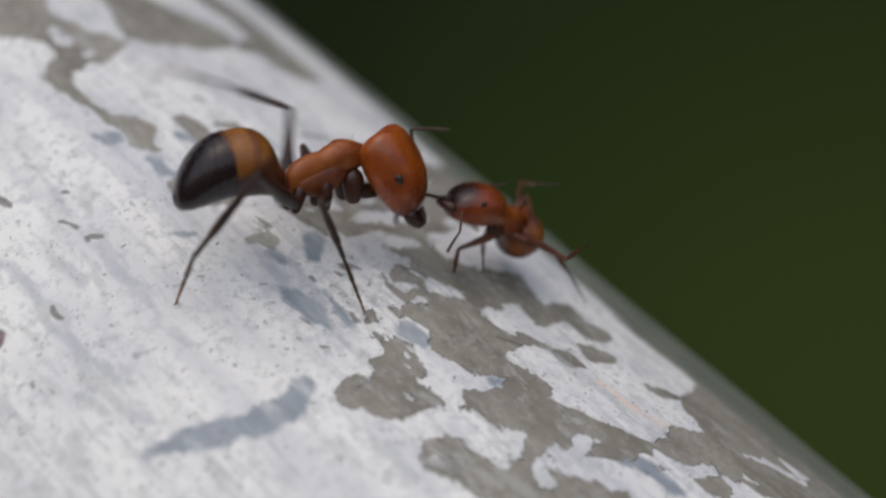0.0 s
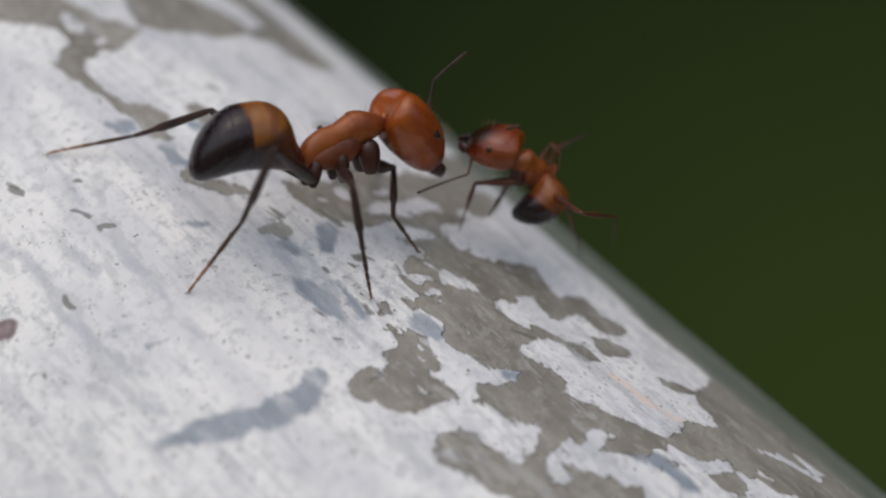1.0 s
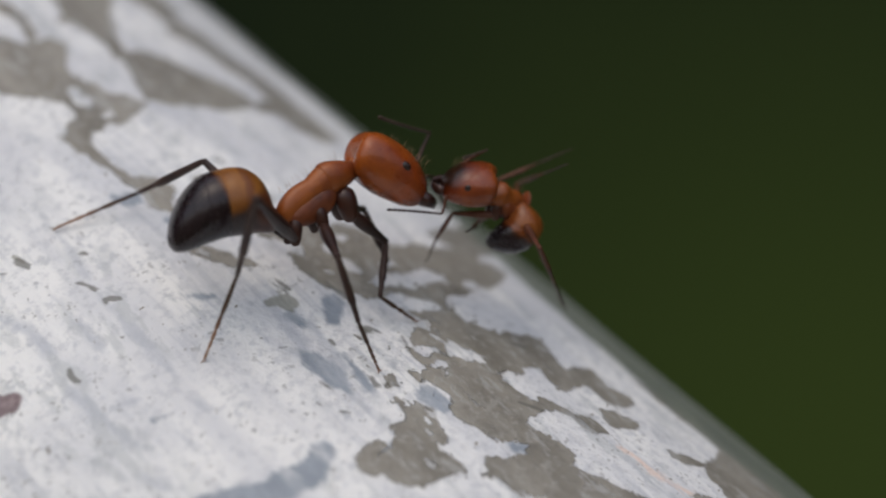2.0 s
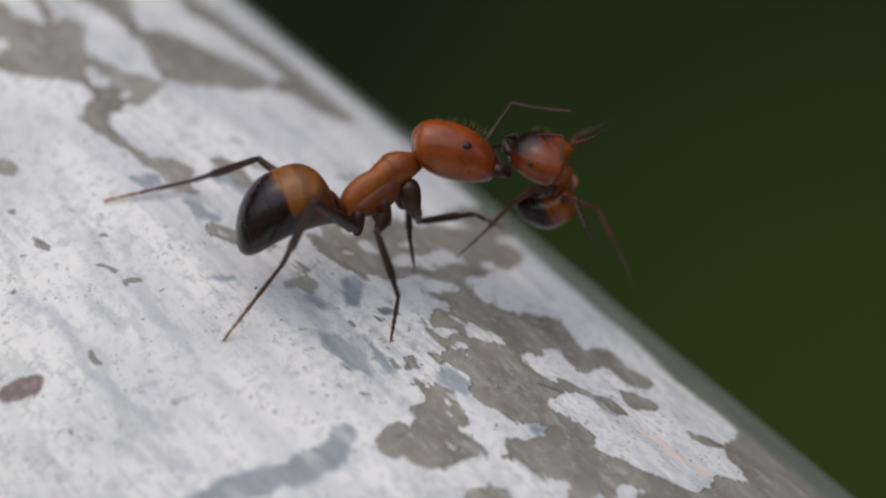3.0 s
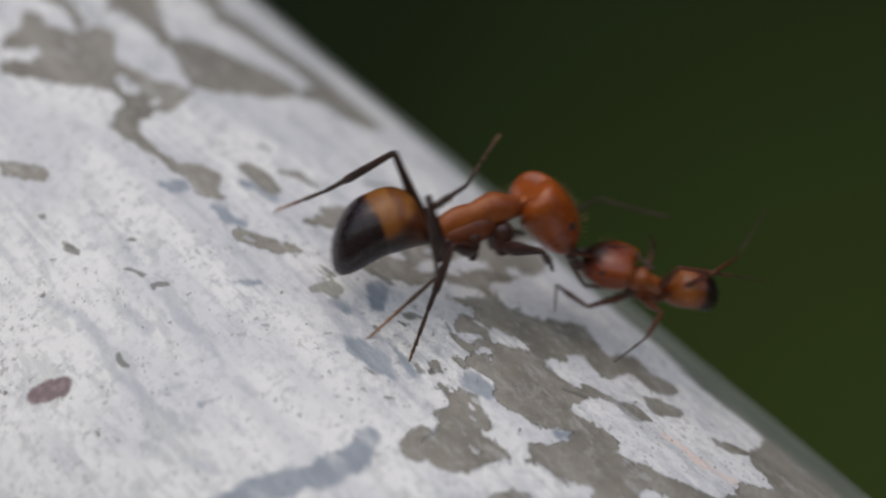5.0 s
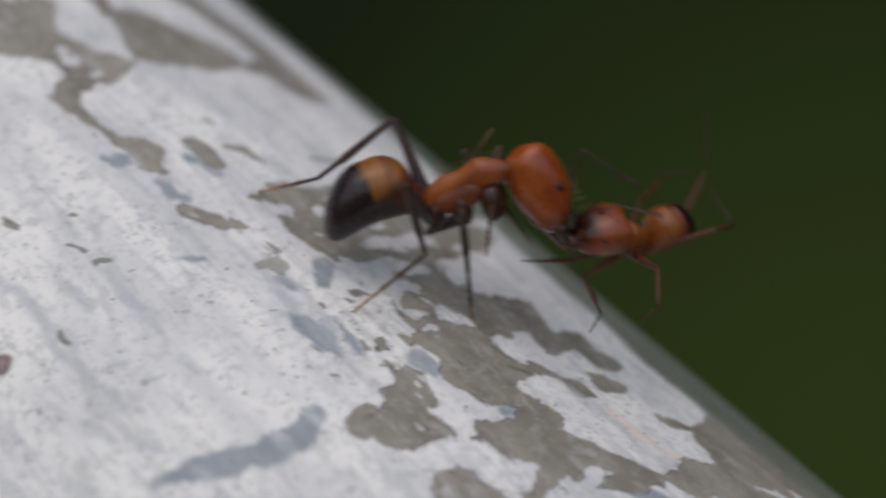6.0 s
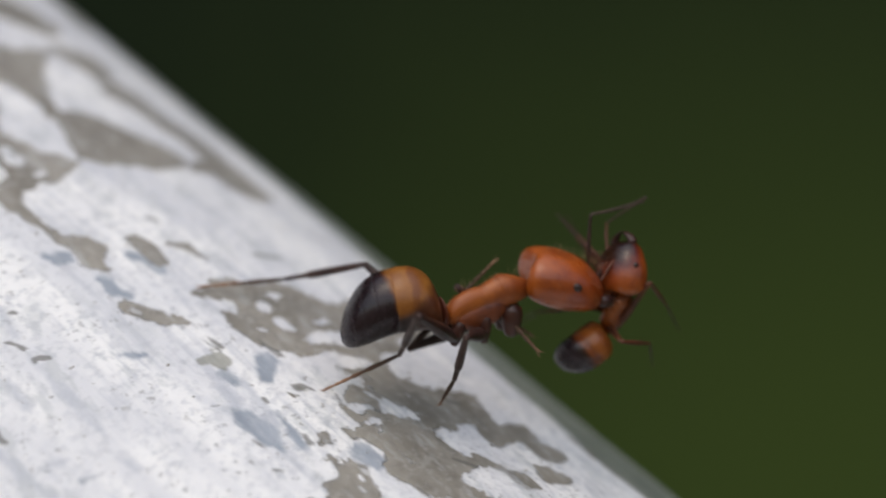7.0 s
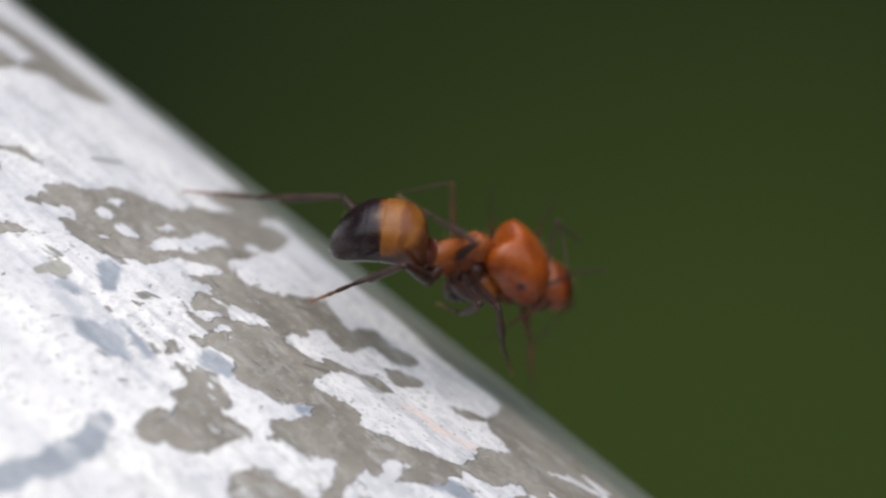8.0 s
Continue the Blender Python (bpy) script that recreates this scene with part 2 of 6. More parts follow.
    out = mix_node(nt, bare, coat, metal)
    out = mix_node(nt, math_node(nt, "MULTIPLY", olive, 0.65), out, (0.19, 0.185, 0.12))
    out = mix_node(nt, math_node(nt, "MULTIPLY", fleck, 0.8), out, (0.15, 0.145, 0.125))
    # green of the leaves reflected along the pole's outline, painted into the colour
    edge_reflection = step_node(nt, math_node(nt, "MULTIPLY_ADD", ragged, 0.3, layer("edge_reflection")), -0.3, 0.5)
    out = mix_node(nt, math_node(nt, "MULTIPLY", edge_reflection, 0.85), out, mix_node(nt, step_node(nt, noise_node(nt, 1200, 4, drawn), 0.35, 0.7), (0.145, 0.17, 0.135), (0.21, 0.235, 0.185)))
    links.new(out, p.inputs["Base Color"])
    height = math_node(nt, "MULTIPLY_ADD", bare, -0.6, math_node(nt, "MULTIPLY", noise_node(nt, 2600, 5, at), 0.65))
    height = math_node(nt, "ADD", height, math_node(nt, "MULTIPLY", noise_node(nt, 9000, 3, at), 0.15))
    links.new(bump_node(nt, height, 1.0, 0.00014), p.inputs["Normal"])
    links.new(math_node(nt, "MULTIPLY_ADD", bare, -0.18, 0.62), p.inputs["Roughness"])
    p.inputs["Specular IOR Level"].default_value = 0.45
    return m


def foliage_material(name):
    """Dark leaves seen as one mass, with a patch of light on them painted into the colour."""
    m, nodes, links, p = material(name)
    nt = m.node_tree
    at = nodes.new("ShaderNodeTexCoord").outputs["Object"]
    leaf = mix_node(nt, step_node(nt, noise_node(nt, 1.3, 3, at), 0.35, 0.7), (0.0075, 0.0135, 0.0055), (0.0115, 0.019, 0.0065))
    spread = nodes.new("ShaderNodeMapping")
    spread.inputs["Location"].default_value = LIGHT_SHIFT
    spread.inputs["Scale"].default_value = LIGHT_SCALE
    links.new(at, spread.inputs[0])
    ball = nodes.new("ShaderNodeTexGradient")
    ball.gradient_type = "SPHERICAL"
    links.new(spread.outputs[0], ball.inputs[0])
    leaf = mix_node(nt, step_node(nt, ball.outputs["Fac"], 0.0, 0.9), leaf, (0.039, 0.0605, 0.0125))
    links.new(leaf, p.inputs["Base Color"])
    p.inputs["Roughness"].default_value = 0.9
    p.inputs["Specular IOR Level"].default_value = 0.1
    return m


def grass_material():
    """Short dry grass and bare soil."""
    m, nodes, links, p = material("dry_grass")
    nt = m.node_tree
    at = nodes.new("ShaderNodeTexCoord").outputs["Object"]
    tone = mix_node(nt, step_node(nt, noise_node(nt, 3.0, 6, at), 0.35, 0.65), (0.09, 0.11, 0.04), (0.22, 0.19, 0.13))
    links.new(mix_node(nt, math_node(nt, "MULTIPLY", noise_node(nt, 80, 4, at), 0.5), tone, (0.06, 0.08, 0.03)), p.inputs["Base Color"])
    p.inputs["Roughness"].default_value = 0.9
    return m


# painted patch of light on the leaves, in the sheet's own space
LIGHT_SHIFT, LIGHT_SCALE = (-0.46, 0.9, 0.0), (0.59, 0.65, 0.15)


# ---------------------------------------------------------------- mesh helpers
MM = 0.001


def part(name, bm, mat, parent=None, label="", smooth=True):
    """Links a bmesh as one mesh object under a thing or part."""
    me = bpy.data.meshes.new(name)
    bmesh.ops.recalc_face_normals(bm, faces=bm.faces)
    bm.to_mesh(me)
    bm.free()
    if smooth:
        me.polygons.foreach_set("use_smooth", [True] * len(me.polygons))
    me.materials.append(mat)
    ob = new(name, me)
    ob.parent = parent
    if label:
        tagged(ob, label)
    return ob


def loft(bm, sections, scale, around=20, steps=5, power=2.0):
    """A closed body through sections (x, y, z, half width, half height) in mm along x, smoothly joined."""
    s = np.array(sections, float)
    d = np.gradient(s, axis=0)
    rows = [s[0]]
    for i in range(len(s) - 1):
        for k in range(1, steps + 1):
            t = k / steps
            rows.append((2 * t**3 - 3 * t**2 + 1) * s[i] + (t**3 - 2 * t**2 + t) * d[i] + (3 * t**2 - 2 * t**3) * s[i + 1] + (t**3 - t**2) * d[i + 1])
    rings = []
    for x, y, z, w, h in rows:
        ring = []
        for k in range(around):
            a = 2 * math.pi * k / around
            c, n = math.cos(a), math.sin(a)
            ring.append(bm.verts.new(Vector((x, y + max(w, 0.004) * math.copysign(abs(c) ** (2 / power), c), z + max(h, 0.004) * math.copysign(abs(n) ** (2 / power), n))) * MM * scale))
        rings.append(ring)
    for r, q in zip(rings, rings[1:]):
        for k in range(around):
            bm.faces.new((r[k], r[(k + 1) % around], q[(k + 1) % around], q[k]))
    bm.faces.new(rings[0])
    bm.faces.new(rings[-1][::-1])
    return bm


def shorten(bm, along, across=1.0):
    """Scales a bmesh about its origin."""
    bmesh.ops.scale(bm, vec=(along, across, across), verts=bm.verts)


def hairs(bm, places, scale, length=0.28, thick=0.011):
    """Thin bristles at (point, direction) pairs in mm."""
    for at, way in places:
        way = Vector(way).normalized()
        side = way.orthogonal().normalized() * thick
        third = way.cross(side)
        base = [Vector(at) + side, Vector(at) - 0.5 * side + 0.87 * third, Vector(at) - 0.5 * side - 0.87 * third]
        v = [bm.verts.new(q * MM * scale) for q in base]
        tip = bm.verts.new((Vector(at) + way * length * random.uniform(0.7, 1.2)) * MM * scale)
        for i in range(3):
            bm.faces.new((v[i], v[(i + 1) % 3], tip))
        bm.faces.new(v)


# ---------------------------------------------------------------- the pole and its paint
AXIS_POINT, AXIS = Vector(((-0.008780, 0.014469, -0.018078))), Vector(((-0.677409, 0.423453, 0.601502)))
OUT, FRONT = Vector(((0.634676, -0.076944, 0.768938))), Vector(((-0.371891, -0.902645, 0.216633)))
RADIUS = 0.024
strokes = {k: [] for k in ("bare", "island", "slate", "olive", "fleck", "spot", "scuff", "blush", "edge_reflection")}
flakes = {k: [] for k in strokes}


def worn_or_reflecting(kind, *points):
    """A worn, stained or painted-reflection stretch: a run of (along, around, half width) in mm on the pole's skin."""
    strokes[kind].append(points)


def flake(kind, *points):
    """A patch with an outline of its own: corners (along, around) in mm on the pole's skin."""
    flakes[kind].append(points)


flake("bare", (3.69, 16.46), (3.82, 15.17), (3.85, 13.58), (3.35, 11.33), (2.62, 9.02), (2.32, 6.88), (1.41, 6.42), (0.60, 8.29), (0.40, 9.43), (-0.01, 10.24), (0.55, 11.98), (0.37, 12.50), (-0.36, 12.52), (-1.01, 12.53), (-0.97, 11.87), (-1.24, 11.44), (-1.73, 11.76), (-2.38, 10.72), (-2.78, 9.58), (-3.32, 9.81), (-4.19, 10.25), (-4.67, 10.17), (-4.62, 9.48), (-4.99, 8.73), (-5.45, 8.90), (-6.01, 8.93), (-6.60, 8.44), (-6.95, 8.43), (-7.29, 9.11), (-7.03, 9.87), (-6.44, 10.06), (-5.74, 10.11), (-5.52, 10.86), (-5.55, 11.51), (-4.69, 11.73), (-4.16, 11.24), (-3.92, 11.97), (-4.18, 12.76), (-3.66, 13.38), (-3.26, 13.68))
flake("bare", (-3.26, 13.68), (-4.11, 13.89), (-4.84, 13.72), (-5.41, 13.54), (-5.41, 13.02), (-6.05, 12.56), (-6.51, 12.23), (-6.93, 11.82), (-7.24, 11.67), (-7.86, 11.75), (-7.65, 12.44), (-7.14, 12.50), (-6.59, 12.52), (-6.17, 12.90), (-5.88, 13.42), (-5.92, 14.16), (-6.02, 14.71), (-6.41, 14.56), (-7.32, 14.16), (-8.12, 13.97), (-8.32, 14.57), (-8.66, 14.49), (-9.10, 14.21), (-9.69, 13.94), (-10.27, 13.66), (-10.90, 13.27), (-11.58, 12.95), (-11.86, 14.13), (-10.49, 15.99), (-9.50, 16.02), (-8.90, 16.23), (-8.52, 17.00), (-8.09, 17.39), (-7.52, 17.49), (-6.92, 17.71), (-6.46, 17.23), (-6.88, 16.65), (-7.10, 15.84), (-6.88, 15.28), (-6.47, 15.59), (-6.20, 16.21), (-5.45, 16.31), (-4.93, 16.66), (-4.49, 16.78), (-3.75, 16.18), (-3.17, 16.35), (-2.54, 15.10), (-2.71, 14.00))
flake("bare", (3.69, 16.46), (-3.26, 13.68), (-2.71, 14.00), (-2.65, 15.21), (-3.17, 16.35), (-2.75, 16.52), (-2.37, 16.73), (-2.00, 16.81), (-2.34, 16.40), (-2.16, 15.94), (-1.69, 16.07), (-1.26, 15.95), (-1.02, 15.57), (-0.52, 15.39), (-0.63, 14.41), (-0.07, 14.33), (0.42, 14.63), (-0.18, 13.13), (0.51, 13.24), (1.13, 14.09), (1.60, 14.69), (1.69, 15.22), (2.46, 15.92), (3.02, 16.45))
flake("bare", (-6.81, 10.72), (-7.13, 10.24), (-7.58, 10.06), (-7.99, 9.56), (-8.19, 10.13), (-7.93, 11.03), (-7.52, 11.26), (-7.17, 11.16))
flake("bare", (-9.55, 9.85), (-9.84, 9.40), (-10.29, 8.95), (-10.78, 8.46), (-10.79, 9.13), (-10.29, 9.72), (-9.89, 9.97))
flake("bare", (-7.28, 20.12), (-7.25, 19.52), (-7.46, 18.94), (-7.90, 18.71), (-8.37, 18.74), (-8.82, 19.39), (-7.98, 20.48))
flake("bare", (-10.42, 6.22), (-10.82, 8.54), (-12.26, 9.69), (-12.13, 11.37), (-11.63, 12.96), (-12.72, 13.57), (-16.03, 2.64), (-13.67, 3.17), (-11.68, 5.05))
flake("bare", (0.81, 17.23), (0.60, 16.56), (0.29, 16.49), (0.12, 17.10), (0.50, 17.16))
flake("bare", (5.07, 16.46), (4.53, 15.75), (3.91, 15.63), (3.66, 16.40), (4.25, 16.70))
flake("bare", (23.35, 20.78), (23.39, 18.89), (22.67, 18.48), (21.99, 17.77), (22.21, 16.80), (21.53, 16.35), (19.93, 17.38), (19.07, 17.42), (18.36, 16.89), (17.44, 16.62), (16.91, 16.11), (16.28, 15.66), (15.85, 16.18), (15.46, 16.92), (15.17, 17.47), (15.59, 17.94), (15.12, 18.50), (15.18, 19.00), (14.74, 19.35), (14.06, 19.44), (13.16, 19.35), (12.13, 19.23), (11.49, 18.86), (11.63, 18.37), (11.16, 18.28), (11.07, 18.62), (10.12, 18.59), (9.48, 18.85), (10.10, 19.53), (10.77, 19.34), (11.84, 19.42), (12.86, 19.54), (13.99, 19.87), (14.84, 20.00), (15.46, 20.01), (15.97, 19.57), (16.28, 18.99), (16.81, 18.72), (17.52, 18.77), (18.22, 19.42), (19.21, 20.42), (20.05, 20.99), (21.12, 21.96))
flake("bare", (19.74, 14.49), (20.06, 13.41), (19.60, 12.45), (18.36, 11.69), (17.32, 10.77), (16.31, 10.16), (15.55, 10.07), (14.94, 10.94), (14.93, 12.64), (15.34, 13.61), (15.98, 14.69), (16.55, 15.48), (17.46, 15.31), (18.57, 14.87))
flake("bare", (23.53, 13.15), (22.56, 13.31), (21.03, 13.94), (19.74, 14.49), (20.06, 14.79), (21.04, 14.55), (22.31, 14.25))
flake("bare", (23.68, 8.74), (22.35, 7.84), (20.10, 7.72), (19.01, 7.03), (16.85, 6.92), (14.20, 6.92), (12.32, 6.89), (11.97, 8.52), (12.99, 9.33), (14.23, 9.35), (14.69, 10.44), (15.44, 10.23), (15.79, 8.64), (17.70, 8.60), (18.91, 9.12), (20.52, 9.32), (22.30, 10.15))
flake("bare", (16.24, 24.59), (15.28, 23.64), (14.64, 23.46), (14.31, 23.82), (14.80, 24.16), (15.70, 24.88))
flake("bare", (27.53, 14.12), (26.27, 12.67), (23.65, 12.73), (22.03, 13.46), (21.59, 14.21), (23.24, 14.25), (24.99, 14.70))
flake("bare", (27.21, 9.83), (26.35, 7.60), (24.36, 7.94), (23.04, 9.53), (24.74, 9.93), (25.98, 10.42))
flake("island", (2.50, 14.37), (2.35, 13.56), (2.03, 13.31), (1.87, 13.70), (2.22, 14.41))
flake("island", (1.81, 13.53), (2.19, 12.88), (2.08, 11.95), (1.49, 11.13), (1.19, 11.17), (1.47, 12.24), (1.34, 13.06), (1.53, 13.48))
flake("island", (-1.15, 15.70), (-1.32, 15.10), (-1.66, 14.82), (-1.85, 15.26), (-1.71, 15.79))
flake("island", (-1.43, 14.20), (-1.72, 13.92), (-2.32, 13.74), (-3.13, 13.52), (-3.11, 13.94), (-2.49, 14.42), (-2.05, 14.85), (-1.91, 14.28))
flake("island", (-2.11, 15.80), (-2.21, 15.22), (-2.50, 15.18), (-2.56, 15.58), (-2.28, 15.97))
flake("island", (18.35, 18.13), (18.11, 17.73), (17.21, 17.71), (16.88, 18.08), (17.32, 18.49))
flake("island", (22.56, 21.19), (21.94, 19.95), (21.22, 20.03), (21.10, 20.67), (21.79, 21.60))
worn_or_reflecting("bare", (11.64, 19.01, 0.21), (10.87, 18.81, 0.38), (9.88, 18.75, 0.10))
worn_or_reflecting("bare", (7.02, 19.56, 0.15), (6.36, 19.00, 0.26), (5.78, 18.65, 0.22), (5.53, 18.49, 0.07))
worn_or_reflecting("bare", (10.57, 16.84, 0.28), (9.79, 16.76, 0.41), (8.82, 16.86, 0.28))
worn_or_reflecting("bare", (9.61, 15.69, 0.14), (9.30, 15.20, 0.21), (8.39, 15.02, 0.06))
worn_or_reflecting("bare", (6.56, 16.47, 0.11), (6.33, 15.35, 0.23), (5.98, 14.44, 0.27))
worn_or_reflecting("bare", (5.72, 14.81, 0.27), (4.41, 15.42, 0.50), (3.46, 15.41, 0.41), (3.21, 16.07, 0.11))
worn_or_reflecting("bare", (7.30, 19.45, 0.20), (6.69, 18.97, 0.26), (5.73, 18.49, 0.13))
worn_or_reflecting("bare", (6.42, 16.19, 0.13), (6.04, 14.60, 0.27), (5.32, 12.72, 0.16))
worn_or_reflecting("bare", (5.67, 14.92, 0.39), (4.30, 15.69, 0.55), (3.16, 16.13, 0.13))
worn_or_reflecting("bare", (4.66, 13.19, 0.27), (3.61, 12.30, 0.52), (3.08, 9.29, 0.48), (3.83, 4.53, 0.65), (1.84, 4.28, 0.31))
worn_or_reflecting("bare", (5.04, 6.86, 0.15), (5.01, 4.38, 0.24))
worn_or_reflecting("bare", (-12.11, 10.79, 0.37), (-13.30, 10.07, 0.80), (-14.25, 9.92, 0.90), (-15.90, 9.07, 0.91))
worn_or_reflecting("bare", (-11.71, 7.32, 0.62), (-13.85, 6.46, 0.51), (-16.34, 5.93, 0.40))
worn_or_reflecting("bare", (-7.62, 19.87, 0.17), (-8.14, 19.55, 0.74), (-9.32, 19.20, 0.69), (-10.30, 18.34, 0.93), (-11.44, 17.35, 0.70), (-12.62, 16.06, 0.43))
worn_or_reflecting("bare", (-7.14, 17.24, 0.11), (-8.54, 16.41, 0.19), (-9.51, 16.45, 0.41), (-9.72, 17.42, 0.23))
worn_or_reflecting("bare", (4.40, 15.89, 0.15), (3.79, 15.38, 0.11))
worn_or_reflecting("bare", (-11.98, 13.09, 0.10), (-12.81, 11.97, 0.14))
worn_or_reflecting("bare", (-13.47, 10.40, 1.05), (-15.43, 9.14, 1.08), (-17.08, 6.70, 0.96))
worn_or_reflecting("bare", (-12.75, 11.44, 0.62), (-14.18, 12.14, 0.66))
worn_or_reflecting("bare", (-6.12, 6.14, 0.12), (-8.46, 5.87, 0.28), (-11.16, 5.26, 0.65), (-13.92, 5.00, 0.82), (-16.56, 4.74, 0.70))
worn_or_reflecting("bare", (-11.54, 8.72, 0.71), (-13.25, 8.32, 0.93), (-15.01, 8.13, 1.10), (-16.21, 8.59, 0.92))
worn_or_reflecting("bare", (-12.10, 11.21, 0.52), (-13.36, 10.68, 0.79))
worn_or_reflecting("bare", (-10.37, 18.42, 0.83), (-11.56, 17.49, 0.65))
worn_or_reflecting("bare", (16.64, 18.23, 0.50), (16.00, 19.03, 0.43), (15.07, 19.39, 0.39), (13.83, 19.40, 0.29), (12.37, 19.07, 0.21))
worn_or_reflecting("bare", (12.61, 19.13, 0.14), (11.41, 18.92, 0.46), (10.66, 18.62, 0.49), (10.08, 18.59, 0.12))
worn_or_reflecting("bare", (36.36, 2.83, 0.44), (32.35, 3.70, 0.42))
worn_or_reflecting("bare", (30.99, 9.91, 1.82), (29.93, 9.18, 1.45))
worn_or_reflecting("island", (5.24, 14.01, 0.14), (5.15, 13.49, 0.11))
worn_or_reflecting("island", (4.83, 14.86, 0.16), (4.70, 14.63, 0.13))
worn_or_reflecting("island", (4.12, 10.93, 0.09), (3.58, 8.27, 0.12))
worn_or_reflecting("island", (-9.02, 18.22, 0.32), (-9.31, 18.33, 0.26))
worn_or_reflecting("island", (-10.17, 17.35, 0.21), (-10.74, 17.70, 0.30))
worn_or_reflecting("island", (-10.58, 15.87, 0.31), (-10.37, 15.13, 0.27), (-10.66, 14.50, 0.14))
worn_or_reflecting("island", (-11.50, 15.73, 0.35), (-12.16, 15.77, 0.34))
worn_or_reflecting("island", (-12.26, 13.12, 0.36), (-13.30, 12.76, 0.32), (-13.72, 11.57, 0.29))
worn_or_reflecting("island", (-13.95, 13.40, 0.24), (-14.86, 12.46, 0.16))
worn_or_reflecting("island", (-13.91, 8.91, 0.11), (-14.72, 8.06, 0.22), (-15.97, 7.23, 0.09))
worn_or_reflecting("island", (-14.61, 10.38, 0.15), (-15.09, 10.19, 0.17))
worn_or_reflecting("island", (-15.78, 10.48, 0.15), (-16.01, 9.91, 0.13))
worn_or_reflecting("slate", (-2.99, 21.47, 0.42), (-3.40, 22.21, 0.57), (-3.04, 23.67, 0.52), (-2.26, 25.35, 0.49), (-1.61, 26.78, 0.24))
worn_or_reflecting("slate", (2.12, 16.94, 0.47), (1.51, 17.31, 0.34))
worn_or_reflecting("slate", (5.31, 21.01, 0.11), (5.02, 20.72, 0.21), (4.79, 20.31, 0.08))
worn_or_reflecting("slate", (11.24, 20.28, 0.16), (10.89, 19.75, 0.21))
worn_or_reflecting("slate", (-6.63, 15.98, 0.22), (-7.01, 15.63, 0.22))
worn_or_reflecting("slate", (-11.21, 14.54, 0.31), (-12.55, 13.92, 0.36), (-13.51, 13.86, 0.32))
worn_or_reflecting("slate", (9.61, 17.40, 0.37), (8.52, 17.08, 0.41))
worn_or_reflecting("slate", (-3.25, 16.95, 0.36), (-3.89, 16.85, 0.24))
worn_or_reflecting("slate", (9.11, 19.40, 0.18), (8.10, 19.20, 0.13))
worn_or_reflecting("slate", (8.48, 19.40, 0.09), (7.68, 19.04, 0.13))
worn_or_reflecting("slate", (-4.23, 20.72, 0.17), (-4.21, 19.57, 0.08))
worn_or_reflecting("slate", (-0.17, 18.18, 0.10), (-1.86, 18.56, 0.12))
worn_or_reflecting("slate", (2.50, 18.65, 0.21), (1.94, 18.58, 0.17))
worn_or_reflecting("slate", (1.65, 24.95, 0.20), (1.52, 24.58, 0.12))
worn_or_reflecting("olive", (3.44, 18.92, 0.15), (3.01, 18.25, 0.34))
worn_or_reflecting("olive", (0.44, 16.69, 0.17), (0.15, 16.53, 0.15))
worn_or_reflecting("olive", (10.98, 24.82, 0.16), (10.36, 24.65, 0.13))
worn_or_reflecting("olive", (3.66, 18.27, 0.06), (3.52, 17.72, 0.06))
worn_or_reflecting("fleck", (0.66, 18.16, 0.08), (0.45, 18.20, 0.06))
worn_or_reflecting("fleck", (-0.66, 19.75, 0.10), (-1.28, 19.63, 0.06))
worn_or_reflecting("fleck", (-2.08, 20.03, 0.06), (-2.34, 19.75, 0.06))
worn_or_reflecting("fleck", (1.39, 19.90, 0.06), (1.26, 19.63, 0.04))
worn_or_reflecting("fleck", (3.22, 16.30, 0.04), (2.11, 16.24, 0.06))
worn_or_reflecting("fleck", (4.32, 18.17, 0.04), (3.40, 17.95, 0.06))
worn_or_reflecting("fleck", (-0.55, 15.72, 0.06), (-1.14, 15.91, 0.08))
worn_or_reflecting("fleck", (-1.41, 18.17, 0.04), (-2.00, 18.15, 0.06))
worn_or_reflecting("fleck", (11.58, 15.36, 0.10), (11.32, 15.11, 0.07))
worn_or_reflecting("fleck", (11.51, 15.29, 0.10), (11.04, 15.20, 0.07))
worn_or_reflecting("fleck", (7.86, 12.55, 0.10), (7.40, 11.38, 0.10))
worn_or_reflecting("fleck", (9.27, 7.63, 0.08), (8.63, 6.68, 0.10))
worn_or_reflecting("fleck", (8.70, 15.15, 0.07), (8.20, 14.87, 0.05))
worn_or_reflecting("fleck", (-2.48, 11.82, 0.07), (-3.08, 11.02, 0.07))
worn_or_reflecting("fleck", (-5.20, 14.08, 0.06), (-5.97, 13.45, 0.08))
worn_or_reflecting("fleck", (0.45, 16.90, 0.10), (0.30, 16.45, 0.06))
worn_or_reflecting("spot", (6.00, 28.96, 0.41), (5.81, 28.49, 0.49), (5.65, 28.03, 0.37))
worn_or_reflecting("spot", (5.65, 28.37, 0.25), (5.50, 28.16, 0.33))
worn_or_reflecting("scuff", (2.95, 18.82, 0.13), (-2.19, 19.87, 0.12))
worn_or_reflecting("scuff", (0.49, 17.62, 0.12), (-2.41, 17.70, 0.12))
worn_or_reflecting("scuff", (14.15, 19.60, 0.10), (15.85, 19.59, 0.10))
worn_or_reflecting("scuff", (1.60, 18.32, 0.10), (-0.59, 18.54, 0.12))
worn_or_reflecting("scuff", (2.32, 20.82, 0.08), (-2.47, 21.10, 0.10))
worn_or_reflecting("scuff", (-0.14, 19.21, 0.08), (-2.65, 19.24, 0.10))
worn_or_reflecting("blush", (-8.68, 11.99, 0.15), (-10.03, 11.76, 0.25), (-11.58, 11.22, 0.19))


